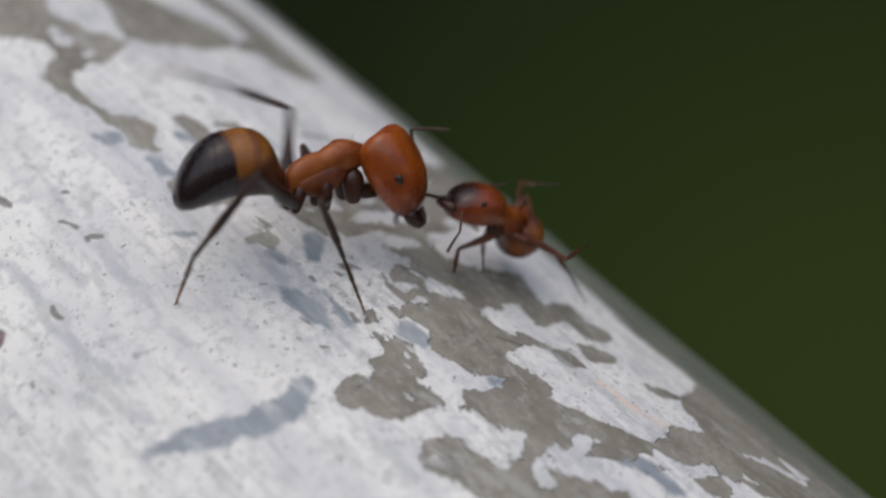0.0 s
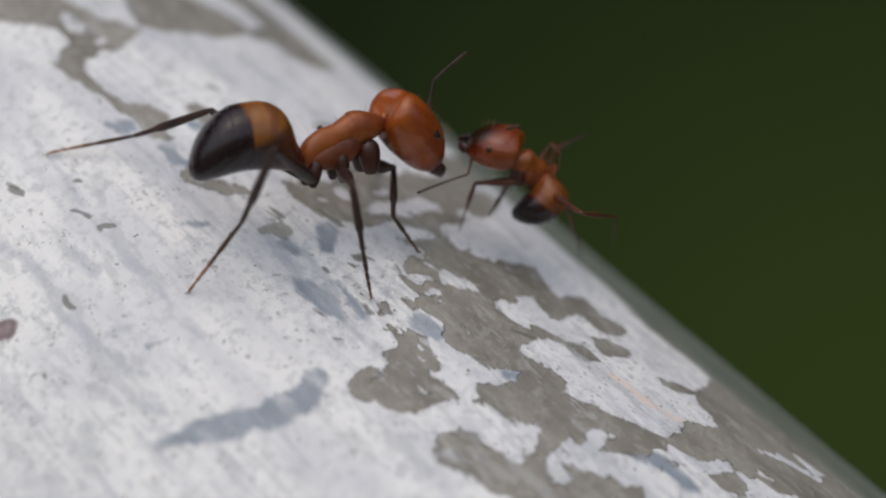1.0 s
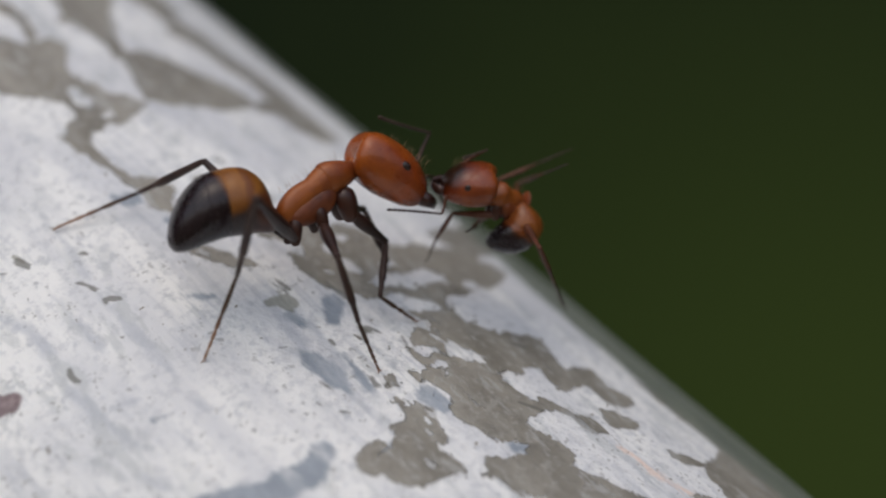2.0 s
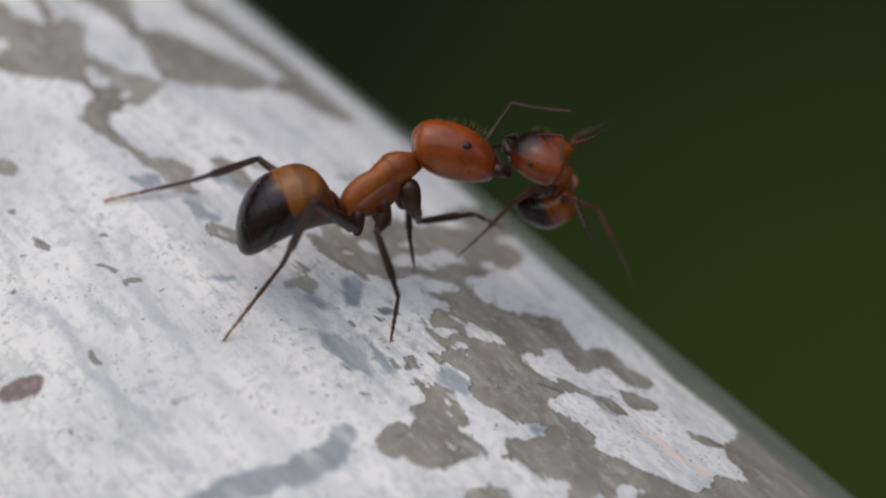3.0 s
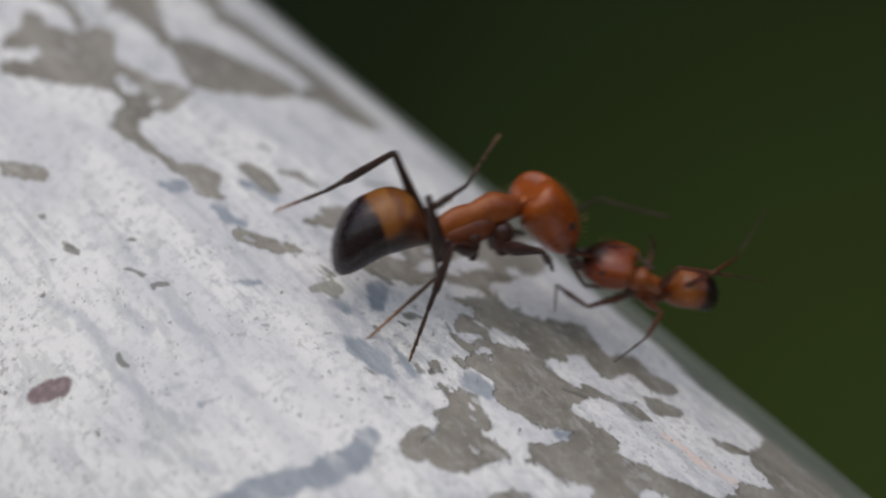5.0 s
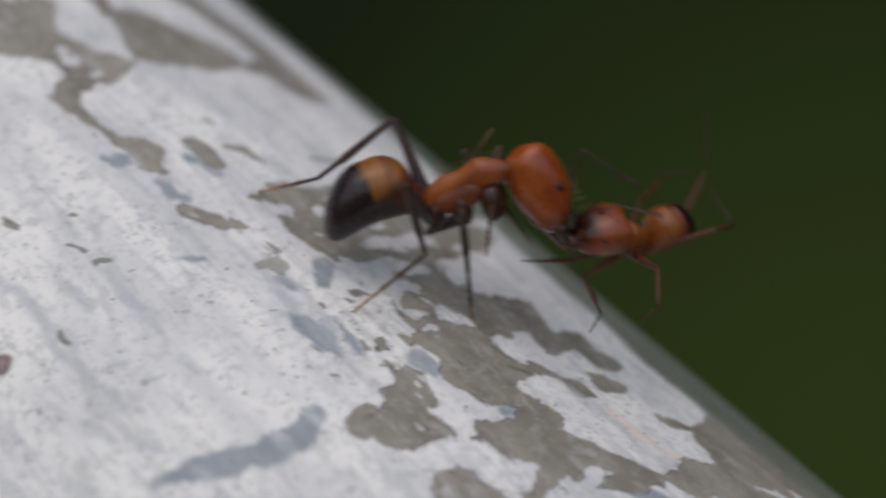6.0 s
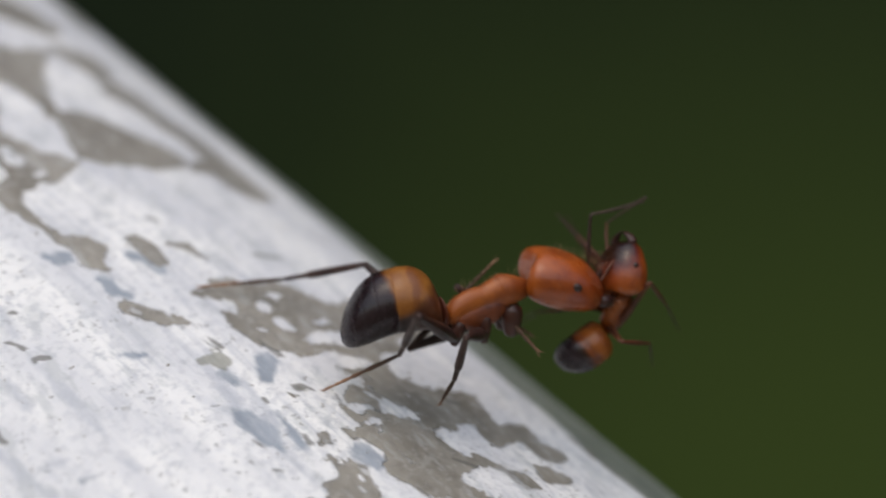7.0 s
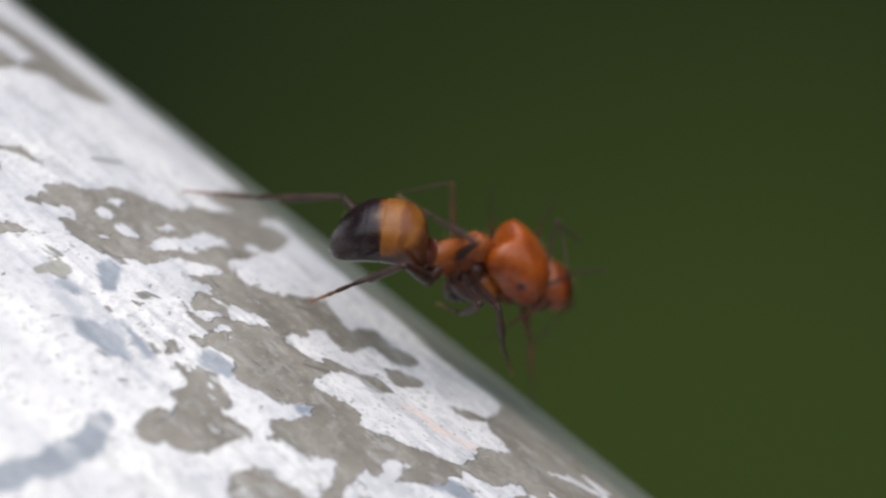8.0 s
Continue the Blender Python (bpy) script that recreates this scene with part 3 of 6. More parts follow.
flake("slate", (0.83, 19.48), (0.36, 19.05), (-0.87, 18.98), (-1.67, 19.25), (-1.10, 19.58), (-0.06, 19.66))
worn_or_reflecting("scuff", (4.84, 20.15, 0.10), (2.11, 20.07, 0.12), (0.72, 19.56, 0.10))
worn_or_reflecting("scuff", (2.21, 24.94, 0.14), (0.25, 24.64, 0.18), (-1.34, 24.37, 0.14), (-2.37, 24.19, 0.10))
worn_or_reflecting("scuff", (4.61, 18.98, 0.12), (2.44, 19.02, 0.14), (0.82, 19.22, 0.10))
worn_or_reflecting("scuff", (4.61, 26.46, 0.08), (2.79, 26.21, 0.12), (1.36, 25.99, 0.08))
worn_or_reflecting("scuff", (4.45, 22.21, 0.06), (3.05, 22.18, 0.08), (1.24, 22.00, 0.06))
flake("bare", (26.51, 17.48), (25.47, 17.06), (24.19, 16.87), (22.82, 17.19), (22.07, 17.51), (22.23, 17.89), (23.12, 17.53), (24.30, 17.43), (25.20, 17.77), (25.84, 17.99))
flake("bare", (24.68, 19.15), (24.56, 18.72), (23.55, 18.80), (22.72, 18.58), (22.00, 18.97), (22.71, 20.19))
flake("bare", (-4.15, 21.10), (-3.76, 20.69), (-3.77, 20.20), (-3.93, 19.71), (-4.11, 19.74), (-4.11, 20.25), (-4.34, 20.32), (-4.34, 19.94), (-4.21, 19.32), (-3.94, 19.08), (-3.65, 19.08), (-3.65, 18.56), (-3.52, 18.17), (-3.27, 18.07), (-3.25, 17.78), (-3.60, 17.56), (-3.89, 17.36), (-4.30, 17.67), (-4.84, 17.78), (-5.22, 17.74), (-5.16, 18.09), (-4.89, 18.24), (-5.24, 18.49), (-5.61, 18.39), (-6.15, 18.24), (-6.41, 18.28), (-6.24, 18.72), (-6.21, 19.23), (-6.01, 19.80), (-5.66, 20.25), (-5.21, 20.47), (-4.84, 20.51), (-4.59, 20.91))
flake("island", (-3.93, 17.87), (-4.00, 17.67), (-4.30, 17.67), (-4.23, 17.88))
flake("island", (-4.32, 18.42), (-4.36, 18.14), (-4.62, 18.11), (-4.58, 18.34))
flake("island", (-5.33, 18.99), (-5.65, 18.82), (-5.88, 18.83), (-5.64, 19.08))
flake("bare", (-1.77, 17.72), (-1.86, 17.47), (-2.32, 17.61), (-2.21, 17.92))
flake("bare", (-2.81, 18.06), (-2.98, 17.81), (-3.38, 17.77), (-3.08, 18.04))
flake("fleck", (-1.46, 18.20), (-1.51, 18.03), (-2.09, 18.22), (-1.94, 18.35))
flake("bare", (25.78, 14.23), (26.27, 12.34), (26.45, 10.53), (23.93, 12.54), (22.10, 13.98), (21.06, 14.25), (20.23, 14.02), (20.20, 13.10), (19.49, 12.29), (18.15, 11.94), (17.08, 11.04), (16.05, 10.45), (15.38, 10.64), (15.37, 12.37), (15.82, 14.27), (16.70, 15.17), (17.66, 15.11), (18.83, 14.79), (20.29, 14.35), (21.12, 14.52), (21.70, 14.75), (23.09, 14.94), (23.28, 15.72), (24.21, 15.02))
flake("island", (18.16, 20.07), (17.46, 18.89), (16.84, 18.78), (16.23, 19.31), (15.98, 19.98), (15.37, 20.19), (14.20, 20.06), (13.45, 19.88), (12.70, 19.70), (11.91, 19.63), (12.41, 20.27), (14.46, 20.93), (16.58, 21.48))
flake("island", (15.24, 18.91), (14.94, 19.17), (14.26, 19.33), (13.40, 19.34), (12.53, 19.16), (11.88, 19.05), (11.90, 18.37), (11.28, 18.25), (10.68, 16.18), (11.34, 15.11), (13.63, 15.22), (14.59, 15.57), (15.43, 16.31), (15.54, 16.80), (15.19, 17.25), (15.36, 17.89), (15.20, 18.45))
flake("island", (18.19, 18.24), (18.36, 17.81), (17.10, 17.76), (16.95, 18.12), (17.18, 18.39))
flake("island", (16.06, 17.91), (16.25, 17.46), (15.99, 17.40), (15.84, 17.85))
flake("bare", (7.06, 15.86), (6.97, 15.29), (6.93, 14.98), (6.56, 14.61), (6.19, 14.48), (5.98, 13.75), (5.83, 13.11), (5.23, 12.69), (4.73, 12.17), (4.14, 11.89), (3.85, 11.49), (4.08, 10.97), (3.92, 10.14), (3.33, 9.22), (3.20, 8.32), (3.63, 8.45), (4.50, 8.90), (4.79, 8.13), (5.19, 6.01), (5.96, 1.92), (2.79, 7.03), (0.82, 9.55), (-0.18, 10.56), (0.27, 11.18), (0.41, 12.12), (0.78, 12.07), (0.85, 12.68), (1.05, 13.47), (1.28, 13.89), (1.54, 14.26), (1.60, 14.82), (1.89, 15.44), (2.29, 15.52), (2.44, 15.68), (2.55, 15.29), (3.22, 15.13), (3.09, 15.67), (2.89, 16.00), (3.21, 16.28), (3.89, 16.40), (4.48, 16.60), (4.37, 16.01), (5.00, 15.76), (5.43, 15.69), (5.79, 15.82), (6.08, 16.42), (6.57, 16.79), (6.69, 16.49), (6.38, 15.91), (6.78, 15.86))
flake("island", (5.33, 14.17), (5.50, 13.87), (5.25, 13.32), (4.96, 13.42), (4.99, 14.01))
flake("island", (4.79, 15.09), (5.07, 14.55), (4.74, 14.39), (4.41, 14.53), (4.53, 15.02))
flake("island", (3.98, 14.99), (3.91, 14.52), (3.35, 14.57), (3.08, 14.36), (3.22, 14.98), (3.63, 15.06))
flake("island", (3.75, 15.88), (3.67, 15.47), (3.36, 15.45), (3.35, 15.74))
flake("island", (3.24, 13.44), (3.20, 12.83), (2.96, 12.67), (2.94, 13.24))
flake("island", (2.40, 14.62), (2.63, 14.17), (2.51, 13.33), (2.29, 12.90), (2.44, 12.07), (2.14, 11.32), (1.53, 10.88), (1.38, 11.42), (1.68, 12.16), (1.51, 12.85), (1.59, 13.42), (1.90, 13.44), (2.15, 14.00), (2.12, 14.49))
flake("island", (2.21, 15.59), (1.84, 15.49), (1.55, 14.87), (1.45, 14.20), (1.04, 13.65), (0.70, 13.01), (0.04, 12.93), (-0.05, 13.29), (0.31, 14.21), (0.48, 14.51), (-0.03, 14.24), (-0.50, 14.14), (-0.72, 14.45), (-0.48, 14.83), (-0.71, 15.21), (-0.94, 15.58), (-0.64, 15.88), (-0.32, 16.58), (0.43, 17.29), (1.30, 17.87), (2.53, 17.91), (3.80, 17.68), (4.42, 17.19), (3.94, 16.63), (3.08, 16.39), (2.38, 15.86))
flake("island", (0.55, 12.21), (0.54, 11.62), (0.14, 10.58), (-0.68, 9.98), (-1.27, 9.91), (-1.65, 10.79), (-1.46, 11.51), (-0.98, 11.87), (-0.54, 12.09), (-0.19, 12.24), (0.04, 12.51))
flake("island", (7.30, 14.88), (6.43, 14.27), (6.06, 12.90), (5.33, 12.27), (4.44, 11.77), (3.94, 11.33), (4.25, 10.72), (4.05, 9.80), (3.48, 9.04), (3.33, 8.38), (3.72, 8.56), (4.50, 9.01), (5.15, 7.92), (6.24, 9.17), (7.35, 11.72), (7.99, 14.31))
flake("olive", (3.58, 19.00), (3.70, 18.66), (3.44, 17.97), (2.93, 17.99), (2.52, 18.44), (2.85, 18.69), (3.30, 19.09))
flake("fleck", (4.44, 17.91), (3.93, 17.71), (3.43, 17.66), (3.44, 17.84), (3.96, 17.95))
flake("fleck", (2.68, 16.23), (2.36, 16.03), (1.88, 16.02), (2.08, 16.13), (2.43, 16.24))
flake("fleck", (0.72, 16.90), (0.62, 16.43), (0.28, 16.31), (-0.42, 16.10), (-0.15, 16.28), (0.17, 16.55), (0.22, 16.93), (0.50, 16.95))
flake("bare", (5.87, 18.71), (5.94, 18.23), (5.25, 17.99), (5.50, 18.69))
flake("island", (0.43, 12.35), (0.19, 11.15), (0.67, 9.59), (-0.26, 8.41), (-1.22, 7.31), (-2.69, 9.46), (-1.97, 10.27), (-1.22, 11.11), (-0.85, 11.79), (-0.59, 12.04), (-0.37, 12.16), (-0.18, 12.48))
flake("island", (-0.85, 12.07), (-1.34, 11.35), (-1.68, 11.75), (-1.40, 12.07))
flake("island", (1.25, 10.20), (0.87, 9.65), (0.57, 10.22), (0.82, 10.51))
flake("island", (-1.16, 15.59), (-1.62, 14.83), (-1.90, 15.11), (-1.65, 15.77), (-1.36, 15.86))
flake("island", (-1.42, 14.14), (-2.06, 13.84), (-2.94, 13.39), (-2.79, 14.14), (-2.00, 14.74))
flake("fleck", (10.87, 25.00), (10.97, 24.71), (10.59, 24.57), (10.25, 24.48), (10.00, 24.76), (10.33, 24.89), (10.61, 25.03))
flake("fleck", (8.50, 23.85), (8.38, 23.64), (7.96, 23.43), (7.61, 23.36), (7.55, 23.57), (8.00, 23.64), (8.33, 23.86))
flake("fleck", (7.15, 23.51), (7.10, 23.25), (6.86, 22.88), (6.56, 22.94), (6.73, 23.14), (6.88, 23.40), (6.73, 23.61))
flake("fleck", (5.45, 26.06), (5.39, 25.87), (4.98, 25.97), (4.57, 25.93), (4.71, 26.14), (5.13, 26.19))
flake("fleck", (9.66, 22.97), (9.50, 22.70), (9.27, 22.73), (9.44, 22.98))
flake("fleck", (10.77, 25.66), (10.53, 25.32), (10.43, 25.45), (10.61, 25.68))
flake("fleck", (9.49, 20.74), (9.39, 20.50), (9.25, 20.62))
flake("fleck", (12.89, 24.93), (12.77, 24.63), (12.49, 24.74), (12.66, 24.93))
flake("fleck", (9.53, 26.78), (9.46, 26.54), (9.26, 26.75))
flake("fleck", (5.31, 23.98), (5.22, 23.77), (5.11, 23.93))
flake("fleck", (11.43, 23.43), (11.47, 23.25), (11.25, 23.44))
worn_or_reflecting("scuff", (2.56, 24.84, 0.08), (2.88, 25.41, 0.12), (2.84, 25.66, 0.14), (2.23, 25.52, 0.10))
flake("slate", (11.28, 20.22), (11.32, 19.67), (11.00, 19.36), (10.46, 19.59), (10.50, 19.95), (10.83, 20.32))
flake("scuff", (5.29, 21.00), (5.24, 20.61), (4.72, 20.23), (4.61, 20.56), (4.61, 20.93), (5.02, 21.01))
worn_or_reflecting("scuff", (9.19, 24.81, 0.10), (7.75, 24.74, 0.14), (6.34, 24.68, 0.14), (5.43, 24.68, 0.08))
worn_or_reflecting("scuff", (7.19, 23.55, 0.12), (5.62, 23.50, 0.16), (3.93, 23.45, 0.18), (2.37, 23.47, 0.12))
worn_or_reflecting("scuff", (9.14, 26.73, 0.16), (7.74, 26.15, 0.24), (6.35, 26.07, 0.14))
worn_or_reflecting("scuff", (13.43, 23.28, 0.16), (10.92, 23.05, 0.18), (8.55, 23.29, 0.12))
worn_or_reflecting("scuff", (1.85, 24.75, 0.10), (0.95, 24.58, 0.12), (0.30, 24.35, 0.08))
worn_or_reflecting("scuff", (1.51, 23.61, 0.08), (0.82, 23.51, 0.06))
worn_or_reflecting("scuff", (0.17, 26.47, 0.12), (-0.74, 26.10, 0.12))
worn_or_reflecting("bare", (9.0, 3.2, 0.6), (4.0, 3.8, 0.9), (-3.0, 4.2, 1.2), (-9.0, 4.2, 1.7), (-16.0, 3.8, 1.9), (-22.0, 3.6, 2.0))
# band of the painted green reflection along the outline
worn_or_reflecting("edge_reflection", (-19.0, 1.8, 3.5), (-10.0, 2.2, 3.8), (0.0, 2.2, 3.7), (8.0, 2.0, 2.6), (20.0, 1.6, 1.6), (39.0, 1.4, 1.4))
worn_or_reflecting("bare", (30.0, 2.4, 0.7), (18.0, 2.6, 0.8), (12.0, 2.8, 0.5))


def field(kind, u, v, reach=0.6):
    """How deep each skin point lies inside the strokes of a kind, in mm, cut off at the reach."""
    best = np.full(u.shape, -reach)
    for run in strokes[kind]:
        legs = list(zip(run, run[1:])) or [(run[0], run[0])]
        for (u0, v0, r0), (u1, v1, r1) in legs:
            du, dv = u1 - u0, v1 - v0
            k = np.clip(((u - u0) * du + (v - v0) * dv) / (du * du + dv * dv + 1e-9), 0, 1)
            best = np.maximum(best, r0 + k * (r1 - r0) - np.hypot(u - u0 - k * du, v - v0 - k * dv))
    for ring in flakes[kind]:
        c = np.array(ring)
        near = (u > c[:, 0].min() - reach) & (u < c[:, 0].max() + reach) & (v > c[:, 1].min() - reach) & (v < c[:, 1].max() + reach)
        pu, pv = u[near], v[near]
        gap, inside = np.full(pu.shape, 9.0), np.zeros(pu.shape, bool)
        for (u0, v0), (u1, v1) in zip(c, np.roll(c, -1, 0)):
            du, dv = u1 - u0, v1 - v0
            k = np.clip(((pu - u0) * du + (pv - v0) * dv) / (du * du + dv * dv + 1e-9), 0, 1)
            gap = np.minimum(gap, np.hypot(pu - u0 - k * du, pv - v0 - k * dv))
            inside ^= ((v0 > pv) != (v1 > pv)) & (pu < u0 + du * (pv - v0) / (dv if abs(dv) > 1e-9 else 1e-9))
        best[near] = np.maximum(best[near], np.where(inside, gap, -gap))
    return np.clip(best, -reach, reach)


def build_pole():
    """A round pole of 48 mm: finely divided where it is seen near, coarse towards its ends."""
    us = np.concatenate([np.linspace(-1500, -60, 25), np.linspace(-50, -20, 10), np.arange(-19, 40, 0.1), np.linspace(42, 70, 10), np.linspace(80, 500, 12)])
    fine = np.arange(-3, 34, 0.1)
    turn = 2 * math.pi * 24
    vs = np.concatenate([fine, np.linspace(34.5, turn - 3.5, 90)])
    U, V = np.meshgrid(us, vs, indexing="ij")
    th = V / 24
    lump = 1 + 0.0012 * np.sin(U * 0.21 + 2 * th) + 0.0008 * np.sin(U * 0.5 + 5 * th)
    X = (RADIUS * lump * np.cos(th)).ravel()
    Y = (RADIUS * lump * np.sin(th)).ravel()
    co = np.stack([X, Y, (U * MM).ravel()], 1)
    nu, nv = U.shape
    i, j = np.meshgrid(np.arange(nu - 1), np.arange(nv), indexing="ij")
    a, b = i * nv + j, i * nv + (j + 1) % nv
    faces = np.stack([a, b, b + nv, a + nv], -1).reshape(-1, 4)
    me = bpy.data.meshes.new("pole")
    me.vertices.add(len(co))
    me.vertices.foreach_set("co", co.ravel())
    me.loops.add(faces.size)
    me.loops.foreach_set("vertex_index", faces.ravel())
    me.polygons.add(len(faces))
    me.polygons.foreach_set("loop_start", np.arange(0, faces.size, 4))
    me.update(calc_edges=True)
    me.polygons.foreach_set("use_smooth", np.ones(len(faces), bool))
    for kind in ("bare", "slate", "olive", "fleck", "spot", "scuff", "blush", "edge_reflection"):
        f = field(kind, U, V)
        if kind == "bare":
            f = np.minimum(f + 0.03, -field("island", U, V))
        if kind == "slate":
            f = f + 0.08
        me.attributes.new(kind, "FLOAT", "POINT").data.foreach_set("value", f.ravel().astype(np.float32))
    me.materials.append(paint_material())
    ob = tagged(new("pole", me), "weathered metal pole with flaking white paint and bare patches", "pole")
    stance = Matrix((OUT, FRONT, AXIS)).transposed().to_4x4()
    ob.matrix_world = Matrix.Translation(AXIS_POINT) @ stance
    return ob


build_pole()


# ---------------------------------------------------------------- ground and leaves far behind
def build_far():
    bm = bmesh.new()
    bmesh.ops.create_grid(bm, x_segments=2, y_segments=2, size=400)
    ground = part("ground", bm, grass_material())
    tagged(ground, kind="structure")
    ground.matrix_world = pose(0, 0, -0.93)
    bm = bmesh.new()
    n, m = 48, 24
    grid = [[bm.verts.new((4.2 * math.sin(a), (k / m - 0.36) * 5.2, 4.2 * (1 - math.cos(a)) * 0.9)) for k in range(m + 1)] for a in np.linspace(-1.35, 1.35, n + 1)]
    for i in range(n):
        for k in range(m):
            bm.faces.new((grid[i][k], grid[i + 1][k], grid[i + 1][k + 1], grid[i][k + 1]))
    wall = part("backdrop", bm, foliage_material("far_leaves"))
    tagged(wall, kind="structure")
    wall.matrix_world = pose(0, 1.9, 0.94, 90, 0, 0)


build_far()


# ---------------------------------------------------------------- ants
LEGS = [("hind", -1), ("mid", -1), ("front", -1), ("hind", 1), ("mid", 1), ("front", 1)]
HIP = {"hind": (-1.75, 0.4, -0.98), "mid": (-0.6, 0.5, -1.1), "front": (0.55, 0.44, -1.2)}
BONES = {"hind": (4.25, 3.7, 3.3), "mid": (2.6, 2.5, 2.2), "front": (2.45, 2.25, 1.9)}


def limb(length, thick, taper, scale, bend=0.0, swell=0.35):
    bm = bmesh.new()
    loft(bm, [(0, 0, 0, thick * 0.55, thick * 0.55), (length * 0.12, 0, bend * 0.4, thick * 0.8, thick * 0.85), (length * swell, 0, bend, thick, thick * 1.1),
              (length * 0.75, 0, bend * 0.6, thick * (0.4 + 0.5 * taper), thick * (0.4 + 0.5 * taper)), (length, 0, 0, thick * taper, thick * taper)], scale, 10, 4)
    return bm


def tarsus_mesh(length, scale):
    bm = bmesh.new()
    at = 0.0
    for k, share in enumerate((0.46, 0.18, 0.13, 0.09, 0.14)):
        w = 0.09 - 0.009 * k
        loft(bm, [(at, 0, 0, w * 0.7, w * 0.7), (at + length * share * 0.8, 0, 0, w, w), (at + length * share, 0, 0, w * 0.6, w * 0.6)], scale, 8, 2)
        at += length * share
    for side in (-1, 1):
        loft(bm, [(at, 0, 0, 0.03, 0.03), (at + 0.1, side * 0.07, 0.03, 0.025, 0.025), (at + 0.18, side * 0.1, -0.05, 0.008, 0.008)], scale, 6, 2)
    return bm


def build_ant(label, s, gs, hs, ls, head_mat, body_mat, gaster_mat, tergite_mats, leg_mat, shin_mat, foot_mat):
    """An ant along +x, its root at the middle of the mesosoma; s: size against the larger ant."""
    ant = tagged(new("ant"), label, "ant", "fighting ants")
    made = {"root": ant}
    fat = 0.92 if s == 1 else 1.4
    snub, plump = (1.0, 1.0) if s == 1 else (0.82, 1.05)
    wide = lambda rows: [(x, y * fat, z * fat, w * fat, h * fat) for x, y, z, w, h in rows]
    # mesosoma with pronotum hump, groove and sloping propodeum
    bm = bmesh.new()
    loft(bm, wide([(-1.8, 0, -0.25, 0.2, 0.2), (-1.66, 0, -0.2, 0.36, 0.42), (-1.35, 0, -0.1, 0.43, 0.55), (-0.9, 0, 0.0, 0.44, 0.6), (-0.5, 0, 0.05, 0.43, 0.57), (-0.28, 0, 0.08, 0.44, 0.53), (0.1, 0, 0.13, 0.51, 0.61),
              (0.42, 0, 0.15, 0.56, 0.66), (0.6, 0, 0.15, 0.57, 0.64), (0.9, 0, 0.11, 0.54, 0.58), (1.2, 0, 0.05, 0.46, 0.47), (1.5, 0, 0.0, 0.35, 0.35), (1.7, 0, -0.02, 0.26, 0.28), (1.9, 0, 0, 0.22, 0.22)]), s, 28, 4, 2.15)
    body = part("mesosoma", bm, body_mat, ant)
    bm = bmesh.new()
    rnd = random.Random(5)
    hairs(bm, [((rnd.uniform(-1.3, 1.2), rnd.uniform(-0.3, 0.3), 0.62 * fat), (rnd.uniform(-0.3, 0.3), rnd.uniform(-0.4, 0.4), 1)) for _ in range(34)], s, 0.36, 0.007)
    part("bristles", bm, HAIR, body, "fine pale hairs")
    bm = bmesh.new()
    loft(bm, wide([(0.3, 0, 0.16, 0.5, 0.58), (0.4, 0, 0.17, 0.585, 0.68), (0.7, 0, 0.16, 0.61, 0.665), (1.05, 0, 0.1, 0.55, 0.57), (1.38, 0, 0.03, 0.43, 0.43), (1.6, 0, -0.01, 0.33, 0.33)]), s, 28, 4, 2.15)
    part("pronotum", bm, body_mat, ant)
    for side in (-1, 1):
        bm = bmesh.new()
        loft(bm, wide([(-1.6, side * 0.26, -0.4, 0.06, 0.06), (-1.35, side * 0.3, -0.46, 0.21, 0.32), (-0.95, side * 0.31, -0.5, 0.26, 0.46), (-0.6, side * 0.31, -0.5, 0.25, 0.48), (-0.3, side * 0.32, -0.48, 0.26, 0.5), (0.0, side * 0.33, -0.42, 0.27, 0.46), (0.3, side * 0.33, -0.36, 0.19, 0.32), (0.5, side * 0.32, -0.3, 0.06, 0.1)]), s, 16, 4)
        part("pleuron", bm, PLEURON, ant)
    # petiole: an upright scale on a short stalk
    bm = bmesh.new()
    loft(bm, wide([(-2.22, 0, -0.16, 0.2, 0.22), (-2.08, 0, -0.12, 0.28, 0.4), (-1.95, 0, 0.02, 0.44, 0.66), (-1.85, 0, -0.04, 0.38, 0.6), (-1.72, 0, -0.2, 0.2, 0.26)]), s, 18, 4)
    part("petiole", bm, SCALE_DARK if s == 1 else body_mat, ant)
    # head: broad, heart-shaped behind, narrowing to the clypeus
    bm = bmesh.new()
    loft(bm, [(-0.42, 0, 0.52, 0.62, 0.34), (-0.36, 0, 0.52, 0.9, 0.58), (-0.12, 0, 0.49, 1.16, 0.81), (0.4, 0, 0.43, 1.27, 0.95), (1.0, 0, 0.34, 1.26, 0.98), (1.6, 0, 0.24, 1.15, 0.9), (2.05, 0, 0.12, 0.98, 0.76), (2.38, 0, 0.02, 0.76, 0.55), (2.58, 0, -0.05, 0.5, 0.32)], s * hs, 40, 6, 2.25)
    for v in bm.verts:  # notch of the occiput
        x, y = v.co.x / (MM * s * hs), v.co.y / (MM * s * hs)
        if x < 0.5:
            v.co.x += MM * s * hs * 0.42 * math.exp(-(y / 0.5) ** 2) * (0.5 - x) ** 1.5
    shorten(bm, snub)
    head = part("head", bm, head_mat, ant)
    bm = bmesh.new()
    loft(bm, [(-0.25, 0, 0.05, 0.2, 0.2), (0.05, 0, 0.1, 0.26, 0.26), (0.35, 0, 0.2, 0.3, 0.3)], s * hs, 14, 3)
    shorten(bm, snub)
    part("neck", bm, body_mat, head)
    bm = bmesh.new()
    rnd = random.Random(8)
    spots = []
